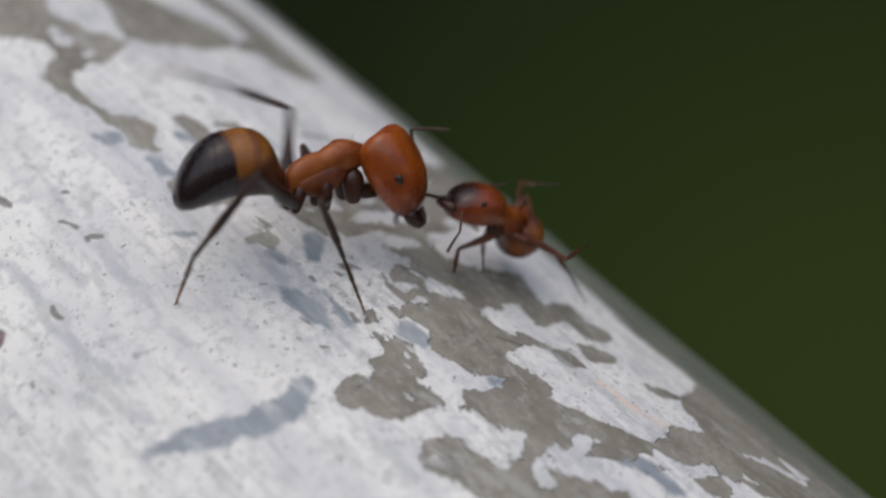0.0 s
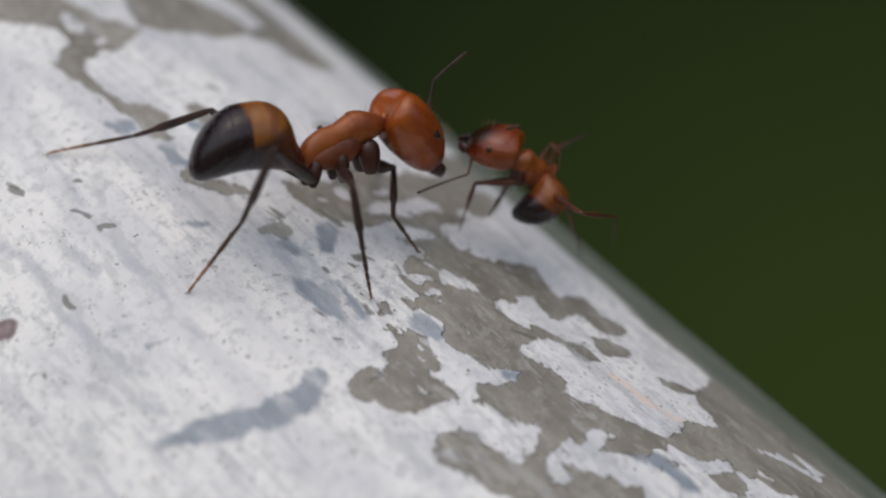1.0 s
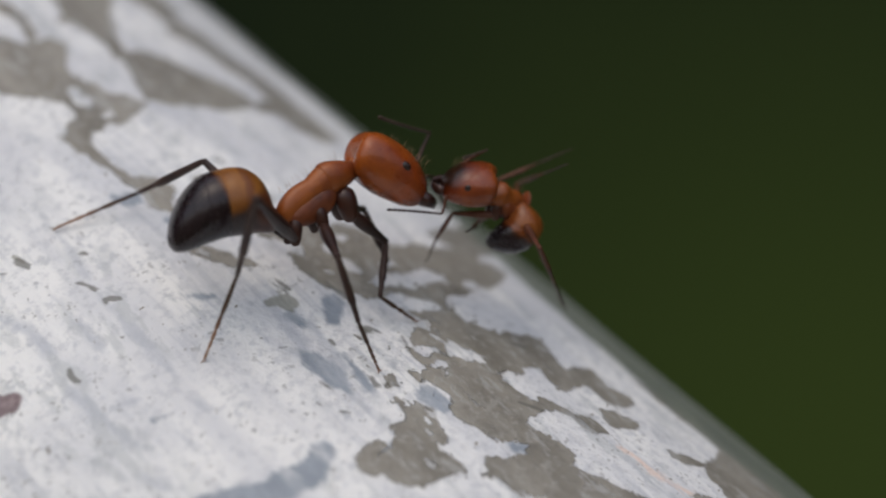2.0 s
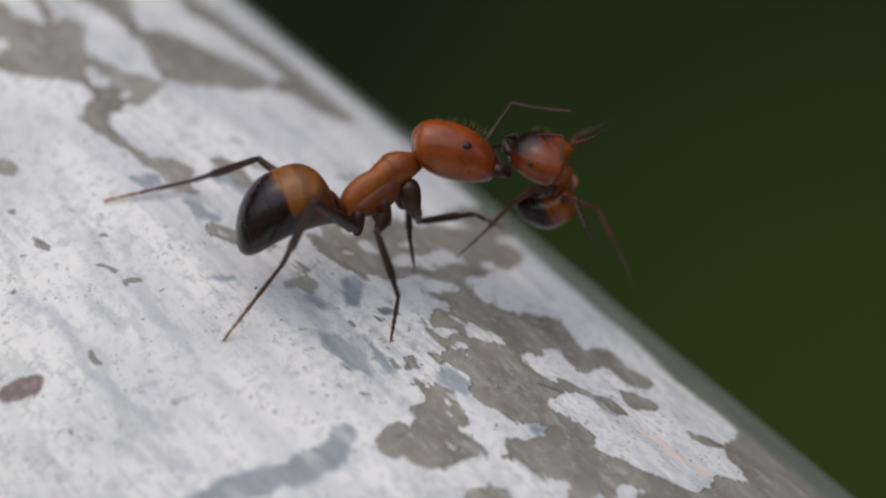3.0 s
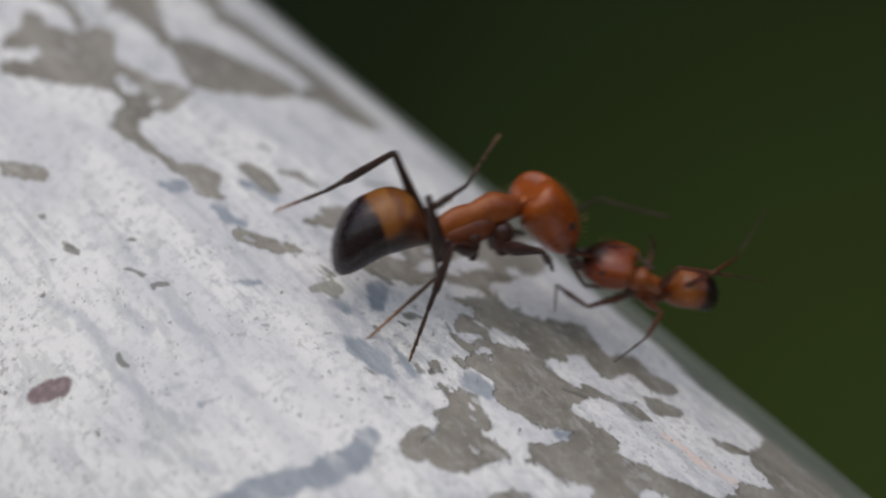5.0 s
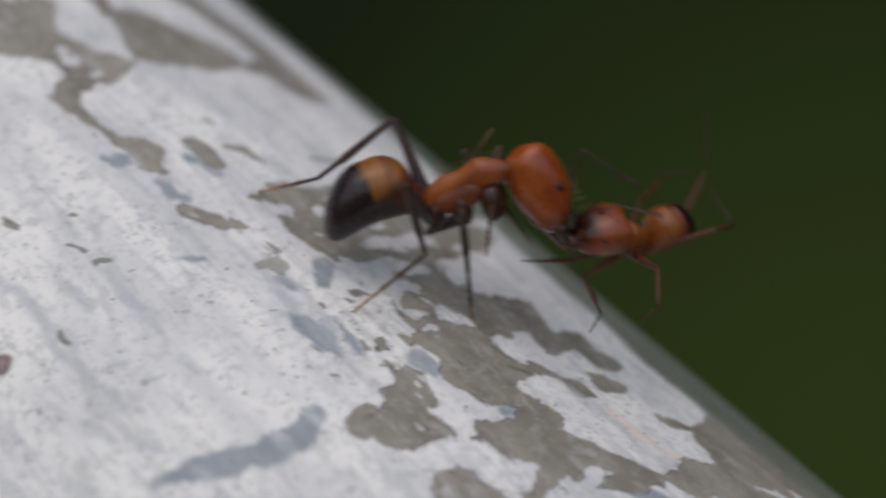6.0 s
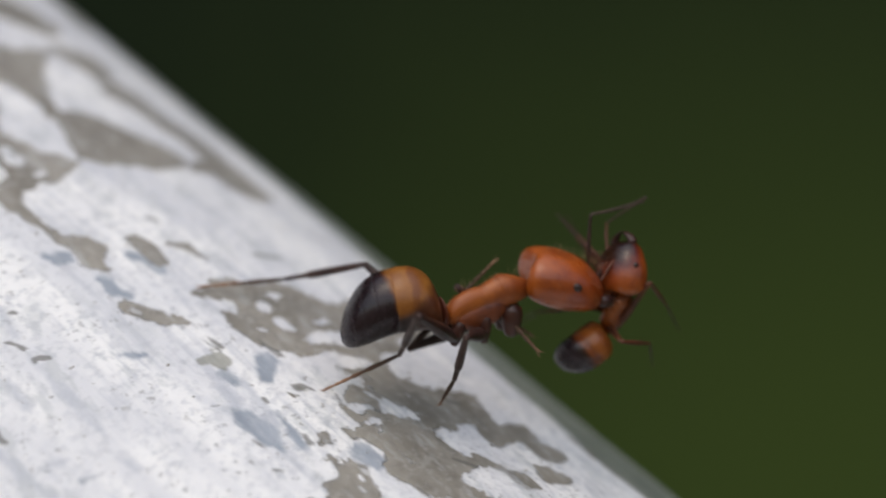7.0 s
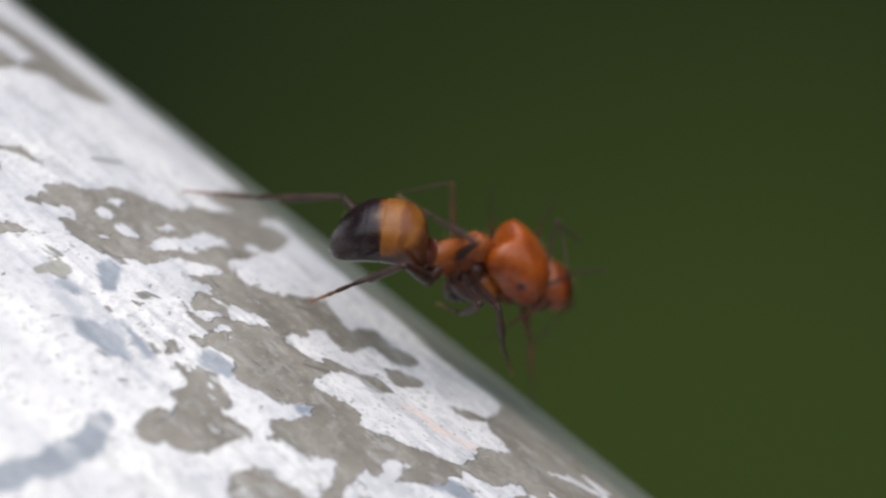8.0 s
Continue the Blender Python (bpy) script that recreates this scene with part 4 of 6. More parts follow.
    for _ in range(80):
        a, x = rnd.uniform(0.2, 2.94), rnd.uniform(0.1, 2.3)
        w = 1.18 - 0.25 * abs(x - 1) ** 1.6
        spots.append(((x, w * math.cos(a) * 0.98, 0.42 + 0.83 * (w - 0.15) * math.sin(a)), (rnd.uniform(-0.2, 0.5), math.cos(a), math.sin(a) + 0.2)))
    hairs(bm, spots, s * hs, 0.34, 0.007)
    shorten(bm, snub)
    part("bristles", bm, HAIR, head, "fine pale hairs")
    for side in (-1, 1):
        bm = bmesh.new()
        bmesh.ops.create_uvsphere(bm, u_segments=18, v_segments=12, radius=0.175 * MM * s * hs)
        bmesh.ops.scale(bm, vec=(1.2, 0.6, 0.95), verts=bm.verts)
        bmesh.ops.translate(bm, vec=Vector((1.3, side * 1.12, 0.58)) * MM * s * hs, verts=bm.verts)
        shorten(bm, snub)
        part("eye", bm, EYE_BLACK, head, "small dark oval eye")
        bm = bmesh.new()
        loft(bm, [(2.35, side * 0.5, -0.12, 0.16, 0.22), (2.65, side * 0.52, -0.14, 0.2, 0.24), (2.95, side * 0.34, -0.16, 0.16, 0.2), (3.15, side * 0.1, -0.18, 0.07, 0.13)], s * hs, 12, 4)
        for k in range(4):  # teeth
            x = 2.8 + 0.1 * k
            loft(bm, [(x, side * (0.3 - 0.06 * k), -0.16, 0.06, 0.05), (x + 0.05, side * (0.15 - 0.05 * k), -0.17, 0.03, 0.03), (x + 0.07, side * (0.08 - 0.05 * k), -0.18, 0.008, 0.008)], s * hs, 6, 1)
        shorten(bm, snub)
        part("mandible", bm, JAW, head, "dark toothed mandible")
        reach, strand = (2.0, 3.1) if s == 1 else (1.75, 2.5)
        made["scape length"] = reach * MM * s * hs
        scape = part("scape", limb(reach, 0.07, 0.8, s * hs, 0.05, 0.6), shin_mat, head)
        bm = bmesh.new()
        beads = []
        for k in range(11):
            for share, w in ((0.08, 0.042), (0.65, 0.056 + 0.002 * k)):
                x = (k + share) * strand / 11.2
                beads.append((x, 0, -0.02 * x * x, w, w))
        loft(bm, beads + [(strand, 0, -0.02 * strand * strand, 0.02, 0.02)], s * hs, 8, 2)
        flag = part("flagellum", bm, FEELER, head)
        made["scape", side], made["flagellum", side] = scape, flag
    # gaster: one tan segment, then overlapping black ones
    bm = bmesh.new()
    loft(bm, [(0.08, 0, -0.02, 0.22, 0.22), (0.02, 0, 0.24, 0.72, 0.74), (-0.22, 0, 0.56, 1.12, 1.08), (-0.7, 0, 0.82, 1.33, 1.25), (-1.25, 0, 0.9, 1.38, 1.3), (-1.62, 0, 0.9, 1.375, 1.275), (-1.7, 0, 0.9, 1.375, 1.28), (-1.76, 0, 0.9, 1.32, 1.22)], s * gs, 32, 5)
    shorten(bm, 1.0, plump)
    gaster = part("gaster", bm, gaster_mat, ant, "tan first segment of the abdomen")
    arch = lambda x: 0.9 - 0.21 * (x + 1.7) ** 2
    girth = lambda x: 1.27 * math.sqrt(max(0.0, 1 - (abs(x + 1.7) / 2.25) ** 2.6))
    for (a, b), mat in zip(((-1.66, -2.42), (-2.36, -3.0), (-2.94, -3.45), (-3.4, -3.92)), tergite_mats):
        bm = bmesh.new()
        rows = [(x, 0, arch(x), 1.075 * girth(x) + lift, girth(x) + lift) for x, lift in [(a, -0.02)] + [(a + (b - a) * k / 5, 0.0016 * k) for k in range(1, 6)]]
        loft(bm, rows + [(b - 0.015, 0, arch(b), max(0.02, 1.075 * girth(b) - 0.025), max(0.02, girth(b) - 0.025))], s * gs, 36, 2)
        shorten(bm, 1.0, plump)
        part("tergite", bm, mat, gaster, "glossy black abdominal segment" if mat is BLACK else "glossy abdominal segment darkening to black")
    bm = bmesh.new()
    rnd = random.Random(11)
    spots = []
    for _ in range(40):
        a, x = rnd.uniform(0.1, 3.04), rnd.uniform(-3.6, -0.5)
        w = 1.2 * math.sqrt(max(0.05, 1 - ((x + 1.9) / 2.1) ** 2))
        spots.append(((x, w * math.cos(a), 0.5 + w * math.sin(a)), (-0.8, math.cos(a), math.sin(a))))
    hairs(bm, spots, s * gs, 0.2, 0.008)
    shorten(bm, 1.0, plump)
    part("bristles", bm, HAIR, gaster, "fine pale hairs")
    made["head"], made["gaster"] = head, gaster
    for i, (kind, side) in enumerate(LEGS):
        hx, hy, hz = HIP[kind]
        top = {"hind": 0.62, "mid": 0.7, "front": 0.85}[kind]
        wide_at = 0.38 if kind == "front" else 0.24
        bm = bmesh.new()
        loft(bm, [(k * (top + 0.42), 0, 0, w * wide_at, w * wide_at * 1.1) for k, w in ((0.0, 0.5), (0.15, 0.9), (0.4, 1.0), (0.65, 0.88), (0.85, 0.7), (0.96, 0.5), (1.0, 0.2))], s, 14, 4)
        start = Vector((hx + (0.45 if kind == "hind" else 0.22), side * (hy - 0.16), hz + top))
        way = (Vector((hx, side * hy, hz - 0.16)) - start).normalized()
        coxa = part("coxa", bm, COXA, ant)
        coxa.matrix_local = Matrix.Translation(start * MM * s) @ Matrix((way, Vector((0, 1, 0)), way.cross(Vector((0, 1, 0))))).transposed().to_4x4()
        f, t, r = (q * ls for q in BONES[kind])
        stout = 1.0 if s == 1 else 1.15
        femur = part("femur", limb(f, 0.25 * stout, 0.5, s, 0.03), leg_mat, ant)
        tibia = part("tibia", limb(t, 0.15 * stout, 0.6, s, 0.02, 0.62), shin_mat, femur)
        tarsus = part("tarsus", tarsus_mesh(r, s), foot_mat, femur, "thin segmented foot with claws")
        made["leg", i] = (femur, tibia, tarsus, [q * MM * s for q in (f, t, r)], Vector((hx, side * hy, hz)) * MM * s)
    made["s"], made["hs"], made["snub"] = s, hs, snub
    return made


large_ant = build_ant("large red and black ant with tan-banded glossy abdomen, on a pole", 1.0, 0.92, 1.06, 1.0, HEAD_RED, BODY_RED, TAN, [TAN_TO_BLACK] + [BLACK] * 3, LEG, SHIN, FOOT)
small_ant = build_ant("smaller reddish ant held in the jaws of a larger one", 0.53, 1.0377, 1.5472, 1.2830, HEAD_DARK, BODY_AMBER, AMBER_GASTER, [AMBER_TO_BLACK] + [BLACK] * 3, PALE_LEG, PALE_LEG, SHIN)


# ---------------------------------------------------------------- movement
def smooth_at(rows, t):
    """Rows of (seconds, values ...): the values at t, smooth through the rows."""
    ts = [r[0] for r in rows]
    i = max(0, min(len(rows) - 2, int(np.searchsorted(ts, t, "right")) - 1))
    a, b = np.array(rows[i][1:], float), np.array(rows[i + 1][1:], float)
    h = ts[i + 1] - ts[i]
    slope = lambda j: (np.array(rows[min(j + 1, len(rows) - 1)][1:], float) - np.array(rows[max(j - 1, 0)][1:], float)) / (ts[min(j + 1, len(rows) - 1)] - ts[max(j - 1, 0)])
    k = (t - ts[i]) / h
    return (2 * k**3 - 3 * k**2 + 1) * a + (k**3 - 2 * k**2 + k) * h * slope(i) * 0.7 + (3 * k**2 - 2 * k**3) * b + (k**3 - k**2) * h * slope(i + 1) * 0.7


def turn_at(rows, t):
    """Rows of (seconds, rx, ry, rz in degrees): the turn at t."""
    ts = [r[0] for r in rows]
    i = max(0, min(len(rows) - 2, int(np.searchsorted(ts, t, "right")) - 1))
    q = [Euler([radians(v) for v in rows[j][1:]]).to_quaternion() for j in (i, i + 1)]
    k = min(1, max(0, (t - ts[i]) / (ts[i + 1] - ts[i])))
    return q[0].slerp(q[1], k * k * (3 - 2 * k))


def bone(a, b, side):
    """The pose of a limb that runs from a to b, and its side axis, which follows the one given."""
    x = (b - a).normalized()
    y = side - x * side.dot(x)
    y = y.normalized() if y.length > 1e-6 else x.orthogonal().normalized()
    return Matrix.Translation(a) @ Matrix((x, y, x.cross(y))).transposed().to_4x4(), y


TIMES = [round(0.1 * k, 1) for k in range(81)]


def move_ant(made, places, turns, head_turns, gaster_turns, legs, feelers):
    """Body, head and abdomen; legs by knee, ankle and foot in the world; feelers by two directions in the head's space."""
    s, root = made["s"], made["root"]
    bodies = {t: Matrix.Translation(Vector(smooth_at(places, t)) * MM) @ turn_at(turns, t).to_matrix().to_4x4() for t in TIMES}
    walk(root, [(t, bodies[t]) for t in TIMES])
    neck, waist = Vector((1.72, 0, 0)) * MM * s, Vector((-2.08, 0, -0.02)) * MM * s
    walk(made["head"], [(t, Matrix.Translation(neck) @ turn_at(head_turns, t).to_matrix().to_4x4()) for t in TIMES])
    walk(made["gaster"], [(t, Matrix.Translation(waist) @ turn_at(gaster_turns, t).to_matrix().to_4x4()) for t in TIMES])
    for side, rows in zip((-1, 1), feelers):
        scape, flag = [], []
        one, two = Vector((0, side, 0)), Vector((0, side, 0))
        for t in TIMES:
            v = smooth_at(rows, t)
            base = Vector((2.1 * made["snub"], side * 0.42, 0.62)) * MM * s * made["hs"]
            elbow = base + Vector(v[:3]).normalized() * made["scape length"]
            first, one = bone(base, elbow, one)
            second, two = bone(elbow, elbow + Vector(v[3:]) * MM, two)
            scape.append((t, first))
            flag.append((t, second))
        walk(made["scape", side], scape)
        walk(made["flagellum", side], flag)
    for i in range(6):
        femur, tibia, tarsus, lengths, hip = made["leg", i]
        rows = ([], [], [])
        sides = [Vector((1, 0, 0))] * 3
        for t in TIMES:
            v = smooth_at(legs[i], t)
            home = bodies[t].inverted()
            at, poses = hip, []
            for j in range(3):
                aim = home @ (Vector(v[3 * j:3 * j + 3]) * MM)
                to = at + (aim - at).normalized() * lengths[j]
                m, sides[j] = bone(at, to, sides[j])
                poses.append(m)
                at = to
            rows[0].append((t, poses[0]))
            rows[1].append((t, poses[0].inverted() @ poses[1]))
            rows[2].append((t, poses[0].inverted() @ poses[2]))
        for ob, keyed in zip((femur, tibia, tarsus), rows):
            walk(ob, keyed)


LARGE_PLACES = [(0.0, -3.54, -2.37, 3.34), (0.5, -3.97, -2.13, 3.69), (1.0, -3.55, -2.04, 4.01), (1.5, -3.09, -1.33, 4.26), (2.0, -4.70, -2.11, 4.70), (2.2, -3.87, -2.00, 4.28), (3.3, -2.88, -1.72, 4.45), (3.5, -2.72, -1.46, 4.36), (4.0, -4.96, -1.57, 3.55), (4.2, -5.02, -1.50, 3.60), (5.3, 0.97, -0.90, 3.32), (5.5, 1.58, -1.26, 3.69), (6.0, 1.07, -1.11, 3.74), (6.3, -0.74, -0.64, 4.26), (6.5, 0.35, -1.00, 3.66), (6.7, 1.29, -1.78, 3.30), (7.0, 3.94, -1.17, 2.86), (7.3, 5.03, -1.66, 1.57), (7.5, 6.07, -1.30, 1.03), (7.8, 7.44, -0.90, 0.82), (8.0, 8.86, 0.62, 1.05)]
LARGE_TURNS = [(0.0, 14.8, -17.7, 29.3), (0.5, 12.8, -21.3, 32.5), (1.0, 12.2, -21.5, 27.4), (1.5, 16.3, -20.1, 24.8), (2.0, 11.5, -31.8, 26.0), (2.2, 13.7, -28.2, 19.1), (3.3, 19.6, -30.1, 20.6), (3.5, 22.5, -22.5, 21.7), (4.0, 34.2, -15.0, 34.9), (4.2, 36.6, -14.6, 37.4), (5.3, 16.2, -15.5, 9.3), (5.5, 14.3, -14.2, -10.0), (6.0, 11.4, -16.3, -17.8), (6.3, 8.1, -33.3, 24.8), (6.5, 9.4, -22.0, 24.2), (6.7, 14.0, -20.6, 21.5), (7.0, 24.4, -16.6, 16.1), (7.3, 30.4, -10.7, 16.7), (7.5, 33.0, 2.3, 28.4), (7.8, 32.9, -0.4, 37.2), (8.0, 32.3, -2.2, 34.9)]
LARGE_HEAD = [(0.0, -9.8, 57.4, -53.0), (0.5, -10.6, 49.2, -26.5), (1.0, 8.5, 52.7, 5.6), (1.5, 5.4, 54.0, -9.3), (2.0, -11.4, 48.7, -19.8), (2.2, -12.6, 45.6, -23.2), (3.3, -19.3, 23.8, -25.7), (3.5, -4.1, 27.8, -27.0), (4.0, 16.5, 53.8, 0.8), (4.2, 11.7, 48.0, 6.8), (5.3, 18.7, 50.7, 17.9), (5.5, 25.1, 67.7, 29.0), (6.0, 0.6, 69.4, 24.5), (6.3, -17.0, 59.0, -31.2), (6.5, -19.8, 43.5, -44.6), (6.7, -4.6, 21.8, -11.1), (7.0, 3.6, 15.6, -16.7), (7.3, 3.0, 30.6, -12.9), (7.5, 10.8, 30.8, -1.4), (7.8, 31.0, 28.2, -22.6), (8.0, 25.8, 25.6, -42.7)]
LARGE_GASTER = [(0.0, -1.9, 6.0, -10.9), (0.5, -7.8, 8.3, -24.4), (1.0, -6.0, 13.4, -9.1), (1.5, -5.8, 7.7, -12.5), (2.0, -3.4, 18.5, -8.6), (2.2, -4.2, 18.1, -6.4), (3.3, -4.6, 3.3, -12.0), (3.5, -4.0, -5.2, -12.9), (4.0, 11.1, -10.6, -25.0), (4.2, 14.3, -14.0, -26.1), (5.3, -2.4, -4.0, 2.0), (5.5, 6.7, -16.9, 11.1), (6.0, 5.9, 1.4, 20.6), (6.3, -9.6, 14.6, -20.5), (6.5, -7.0, 7.7, -23.6), (6.7, -7.8, 7.0, -18.7), (7.0, -5.8, 0.3, -12.8), (7.3, -0.3, 2.8, -31.6), (7.5, 14.4, -5.4, -37.4), (7.8, 15.8, -11.2, -50.7), (8.0, 14.2, -13.5, -46.2)]
LARGE_RIGHT_HIND = [(0.0, -5.37, -7.26, 2.60, -7.66, -5.92, 0.03, -8.81, -3.24, -1.51), (0.5, -5.63, -7.02, 3.05, -6.78, -4.13, 1.05, -8.82, -3.09, -1.33), (1.0, -5.34, -6.89, 3.15, -6.80, -4.33, 0.90, -8.82, -3.19, -1.45), (1.5, -4.96, -6.05, 3.58, -6.68, -4.10, 0.95, -8.77, -3.17, -1.44), (2.0, -6.20, -6.76, 3.91, -7.23, -4.08, 1.57, -8.52, -3.02, -1.28), (2.2, -5.52, -6.57, 3.50, -6.73, -3.75, 1.43, -8.55, -2.96, -1.20), (3.3, -4.95, -6.16, 3.22, -6.41, -3.37, 1.28, -8.54, -2.97, -1.22), (3.5, -4.85, -6.01, 3.19, -6.26, -3.26, 1.15, -8.50, -3.00, -1.26), (4.0, -6.46, -6.37, 2.90, -6.54, -2.98, 1.44, -8.47, -2.98, -1.24), (4.2, -6.71, -6.34, 2.83, -6.62, -2.94, 1.37, -8.54, -3.05, -1.31), (5.3, -0.75, -4.96, 3.85, -0.67, -2.63, 0.97, -3.13, -1.53, -0.93), (5.5, -0.35, -5.20, 3.45, -1.84, -3.90, 0.32, -2.58, -0.77, -0.44), (6.0, -1.19, -4.91, 3.30, -0.52, -2.01, 1.09, -3.07, -1.52, -0.94), (6.3, -1.98, -5.31, 3.59, -3.40, -2.18, 2.22, -3.02, -1.57, -1.00), (6.5, -0.97, -5.70, 3.52, -2.29, -3.31, 1.02, -2.61, -6.11, -0.70), (6.7, -0.60, -6.01, 3.79, -1.84, -3.36, 1.52, -3.11, -1.55, -0.93), (7.0, 1.15, -5.45, 1.98, 0.57, -2.00, 0.79, -2.15, -0.56, -0.41), (7.3, 2.86, -6.09, 0.97, 1.88, -2.57, 0.35, 0.80, 0.42, -0.45), (7.5, 3.30, -6.07, 0.20, 2.53, -2.49, -0.30, 0.14, -0.37, -1.15), (7.8, 4.90, -5.91, 0.11, 3.85, -2.39, -0.34, 2.26, -5.23, -0.86), (8.0, 5.78, -4.11, 0.47, 4.46, -0.71, -0.09, 2.63, -3.39, -0.70)]
LARGE_RIGHT_MID = [(0.0, -3.55, -5.24, 1.80, -2.93, -3.65, -0.03, -2.31, -2.64, -1.88), (0.5, -3.42, -4.91, 1.91, -2.94, -3.79, -0.28, -2.52, -2.23, -1.77), (1.0, -3.05, -4.82, 2.19, -2.76, -3.67, -0.01, -2.56, -2.26, -1.69), (1.5, -2.91, -4.05, 2.27, -2.78, -2.37, 0.43, -2.58, -2.23, -1.75), (2.0, -3.79, -4.49, 2.16, -3.15, -3.48, -0.04, -2.53, -2.20, -1.71), (2.2, -3.44, -4.69, 2.25, -3.03, -3.62, 0.03, -2.65, -2.29, -1.69), (3.3, -3.05, -4.28, 2.43, -2.35, -3.33, 0.22, -2.84, -1.77, -1.25), (3.5, -2.81, -4.05, 2.36, -2.70, -3.71, -0.11, -2.67, -2.36, -1.85), (4.0, -4.94, -4.12, 2.00, -3.63, -3.13, 0.11, -2.63, -2.37, -1.67), (4.2, -5.16, -4.05, 2.10, -3.75, -3.49, 0.11, -2.64, -2.55, -1.54), (5.3, -0.14, -3.56, 2.07, -1.44, -2.61, 0.16, -2.56, -2.23, -1.70), (5.5, 1.19, -3.99, 2.00, 1.21, -2.62, -0.09, 1.25, -1.05, -1.63), (6.0, 0.72, -3.90, 2.51, 0.98, -2.50, 0.45, 1.17, -1.08, -1.19), (6.3, -0.69, -3.42, 2.38, 0.40, -2.28, 0.44, 1.00, -1.03, -1.26), (6.5, 0.10, -3.92, 2.23, 0.56, -1.69, 1.21, 0.87, 0.44, 0.74), (6.7, 0.94, -4.62, 2.05, 1.18, -2.71, 0.46, 1.23, -0.76, -0.57), (7.0, 2.86, -3.68, 1.32, 2.56, -1.66, -0.12, 2.14, 0.32, -0.99), (7.3, 3.60, -4.00, 0.64, 2.88, -1.85, -0.42, 2.55, 0.23, -1.07), (7.5, 5.99, -3.95, 0.28, 6.03, -1.69, -0.80, 6.13, 0.46, -1.29), (7.8, 8.03, -3.35, -1.02, 7.99, -0.87, -1.37, 7.38, 1.24, -1.36), (8.0, 8.88, -1.96, -0.99, 8.63, 0.50, -1.36, 8.21, 2.63, -0.97)]
LARGE_RIGHT_FRONT = [(0.0, -0.95, -0.38, 2.80, -1.22, 1.64, 1.85, -1.45, 3.35, 1.04), (0.5, -2.08, 0.50, 2.66, -1.62, -1.10, 1.16, -1.47, 0.54, 0.21), (1.0, -1.87, 0.59, 3.09, -1.84, -0.63, 1.20, -0.94, 0.44, -0.09), (1.5, -1.53, 1.35, 3.31, -1.62, 2.03, 1.17, -1.24, 0.51, 0.09), (2.0, -2.37, 0.11, 2.97, -2.55, -0.72, 0.88, -1.27, 0.37, -0.00), (2.2, -1.88, 0.45, 2.99, -1.67, -0.94, 1.24, -1.18, 0.42, -0.00), (3.3, -1.84, 1.08, 3.20, 0.27, 0.67, 3.85, 1.31, -0.92, 3.93), (3.5, -1.37, 1.25, 4.11, 0.68, 0.35, 3.86, 1.98, -1.03, 3.70), (4.0, -2.67, -2.31, 1.67, -1.57, -0.35, 1.78, -1.55, 1.51, 1.36), (4.2, -3.05, -2.40, 1.66, -1.88, -0.48, 1.61, -1.71, 1.40, 1.45), (5.3, 3.07, -2.96, 2.13, 3.44, -0.80, 1.61, 3.67, 1.08, 1.44), (5.5, 2.83, -3.95, 2.54, 3.90, -2.06, 1.95, 4.74, -0.37, 1.71), (6.0, 2.17, -1.15, 5.08, 1.87, -1.82, 2.95, 1.62, -2.38, 1.15), (6.3, 0.02, 2.01, 3.60, 0.94, 0.18, 2.68, 1.72, -1.37, 1.91), (6.5, 3.50, 0.35, 2.71, 1.57, -0.81, 2.79, -0.06, -1.78, 2.87), (6.7, 1.89, 0.08, 4.10, 2.26, -1.50, 2.54, 2.58, -2.83, 1.22), (7.0, 3.70, 0.66, 3.42, 4.73, -0.78, 2.03, 5.59, -2.00, 0.86), (7.3, 5.04, -3.45, -0.35, 6.80, -2.05, -0.28, 8.12, -0.71, 0.01), (7.5, 6.04, -3.17, -0.80, 7.44, -1.44, -1.16, 8.48, 0.14, -1.22), (7.8, 8.85, -2.34, -1.26, 9.52, -0.64, -2.58, 10.07, 0.65, -3.86), (8.0, 9.78, -0.99, -1.13, 10.29, 0.60, -2.63, 10.92, 1.97, -3.79)]
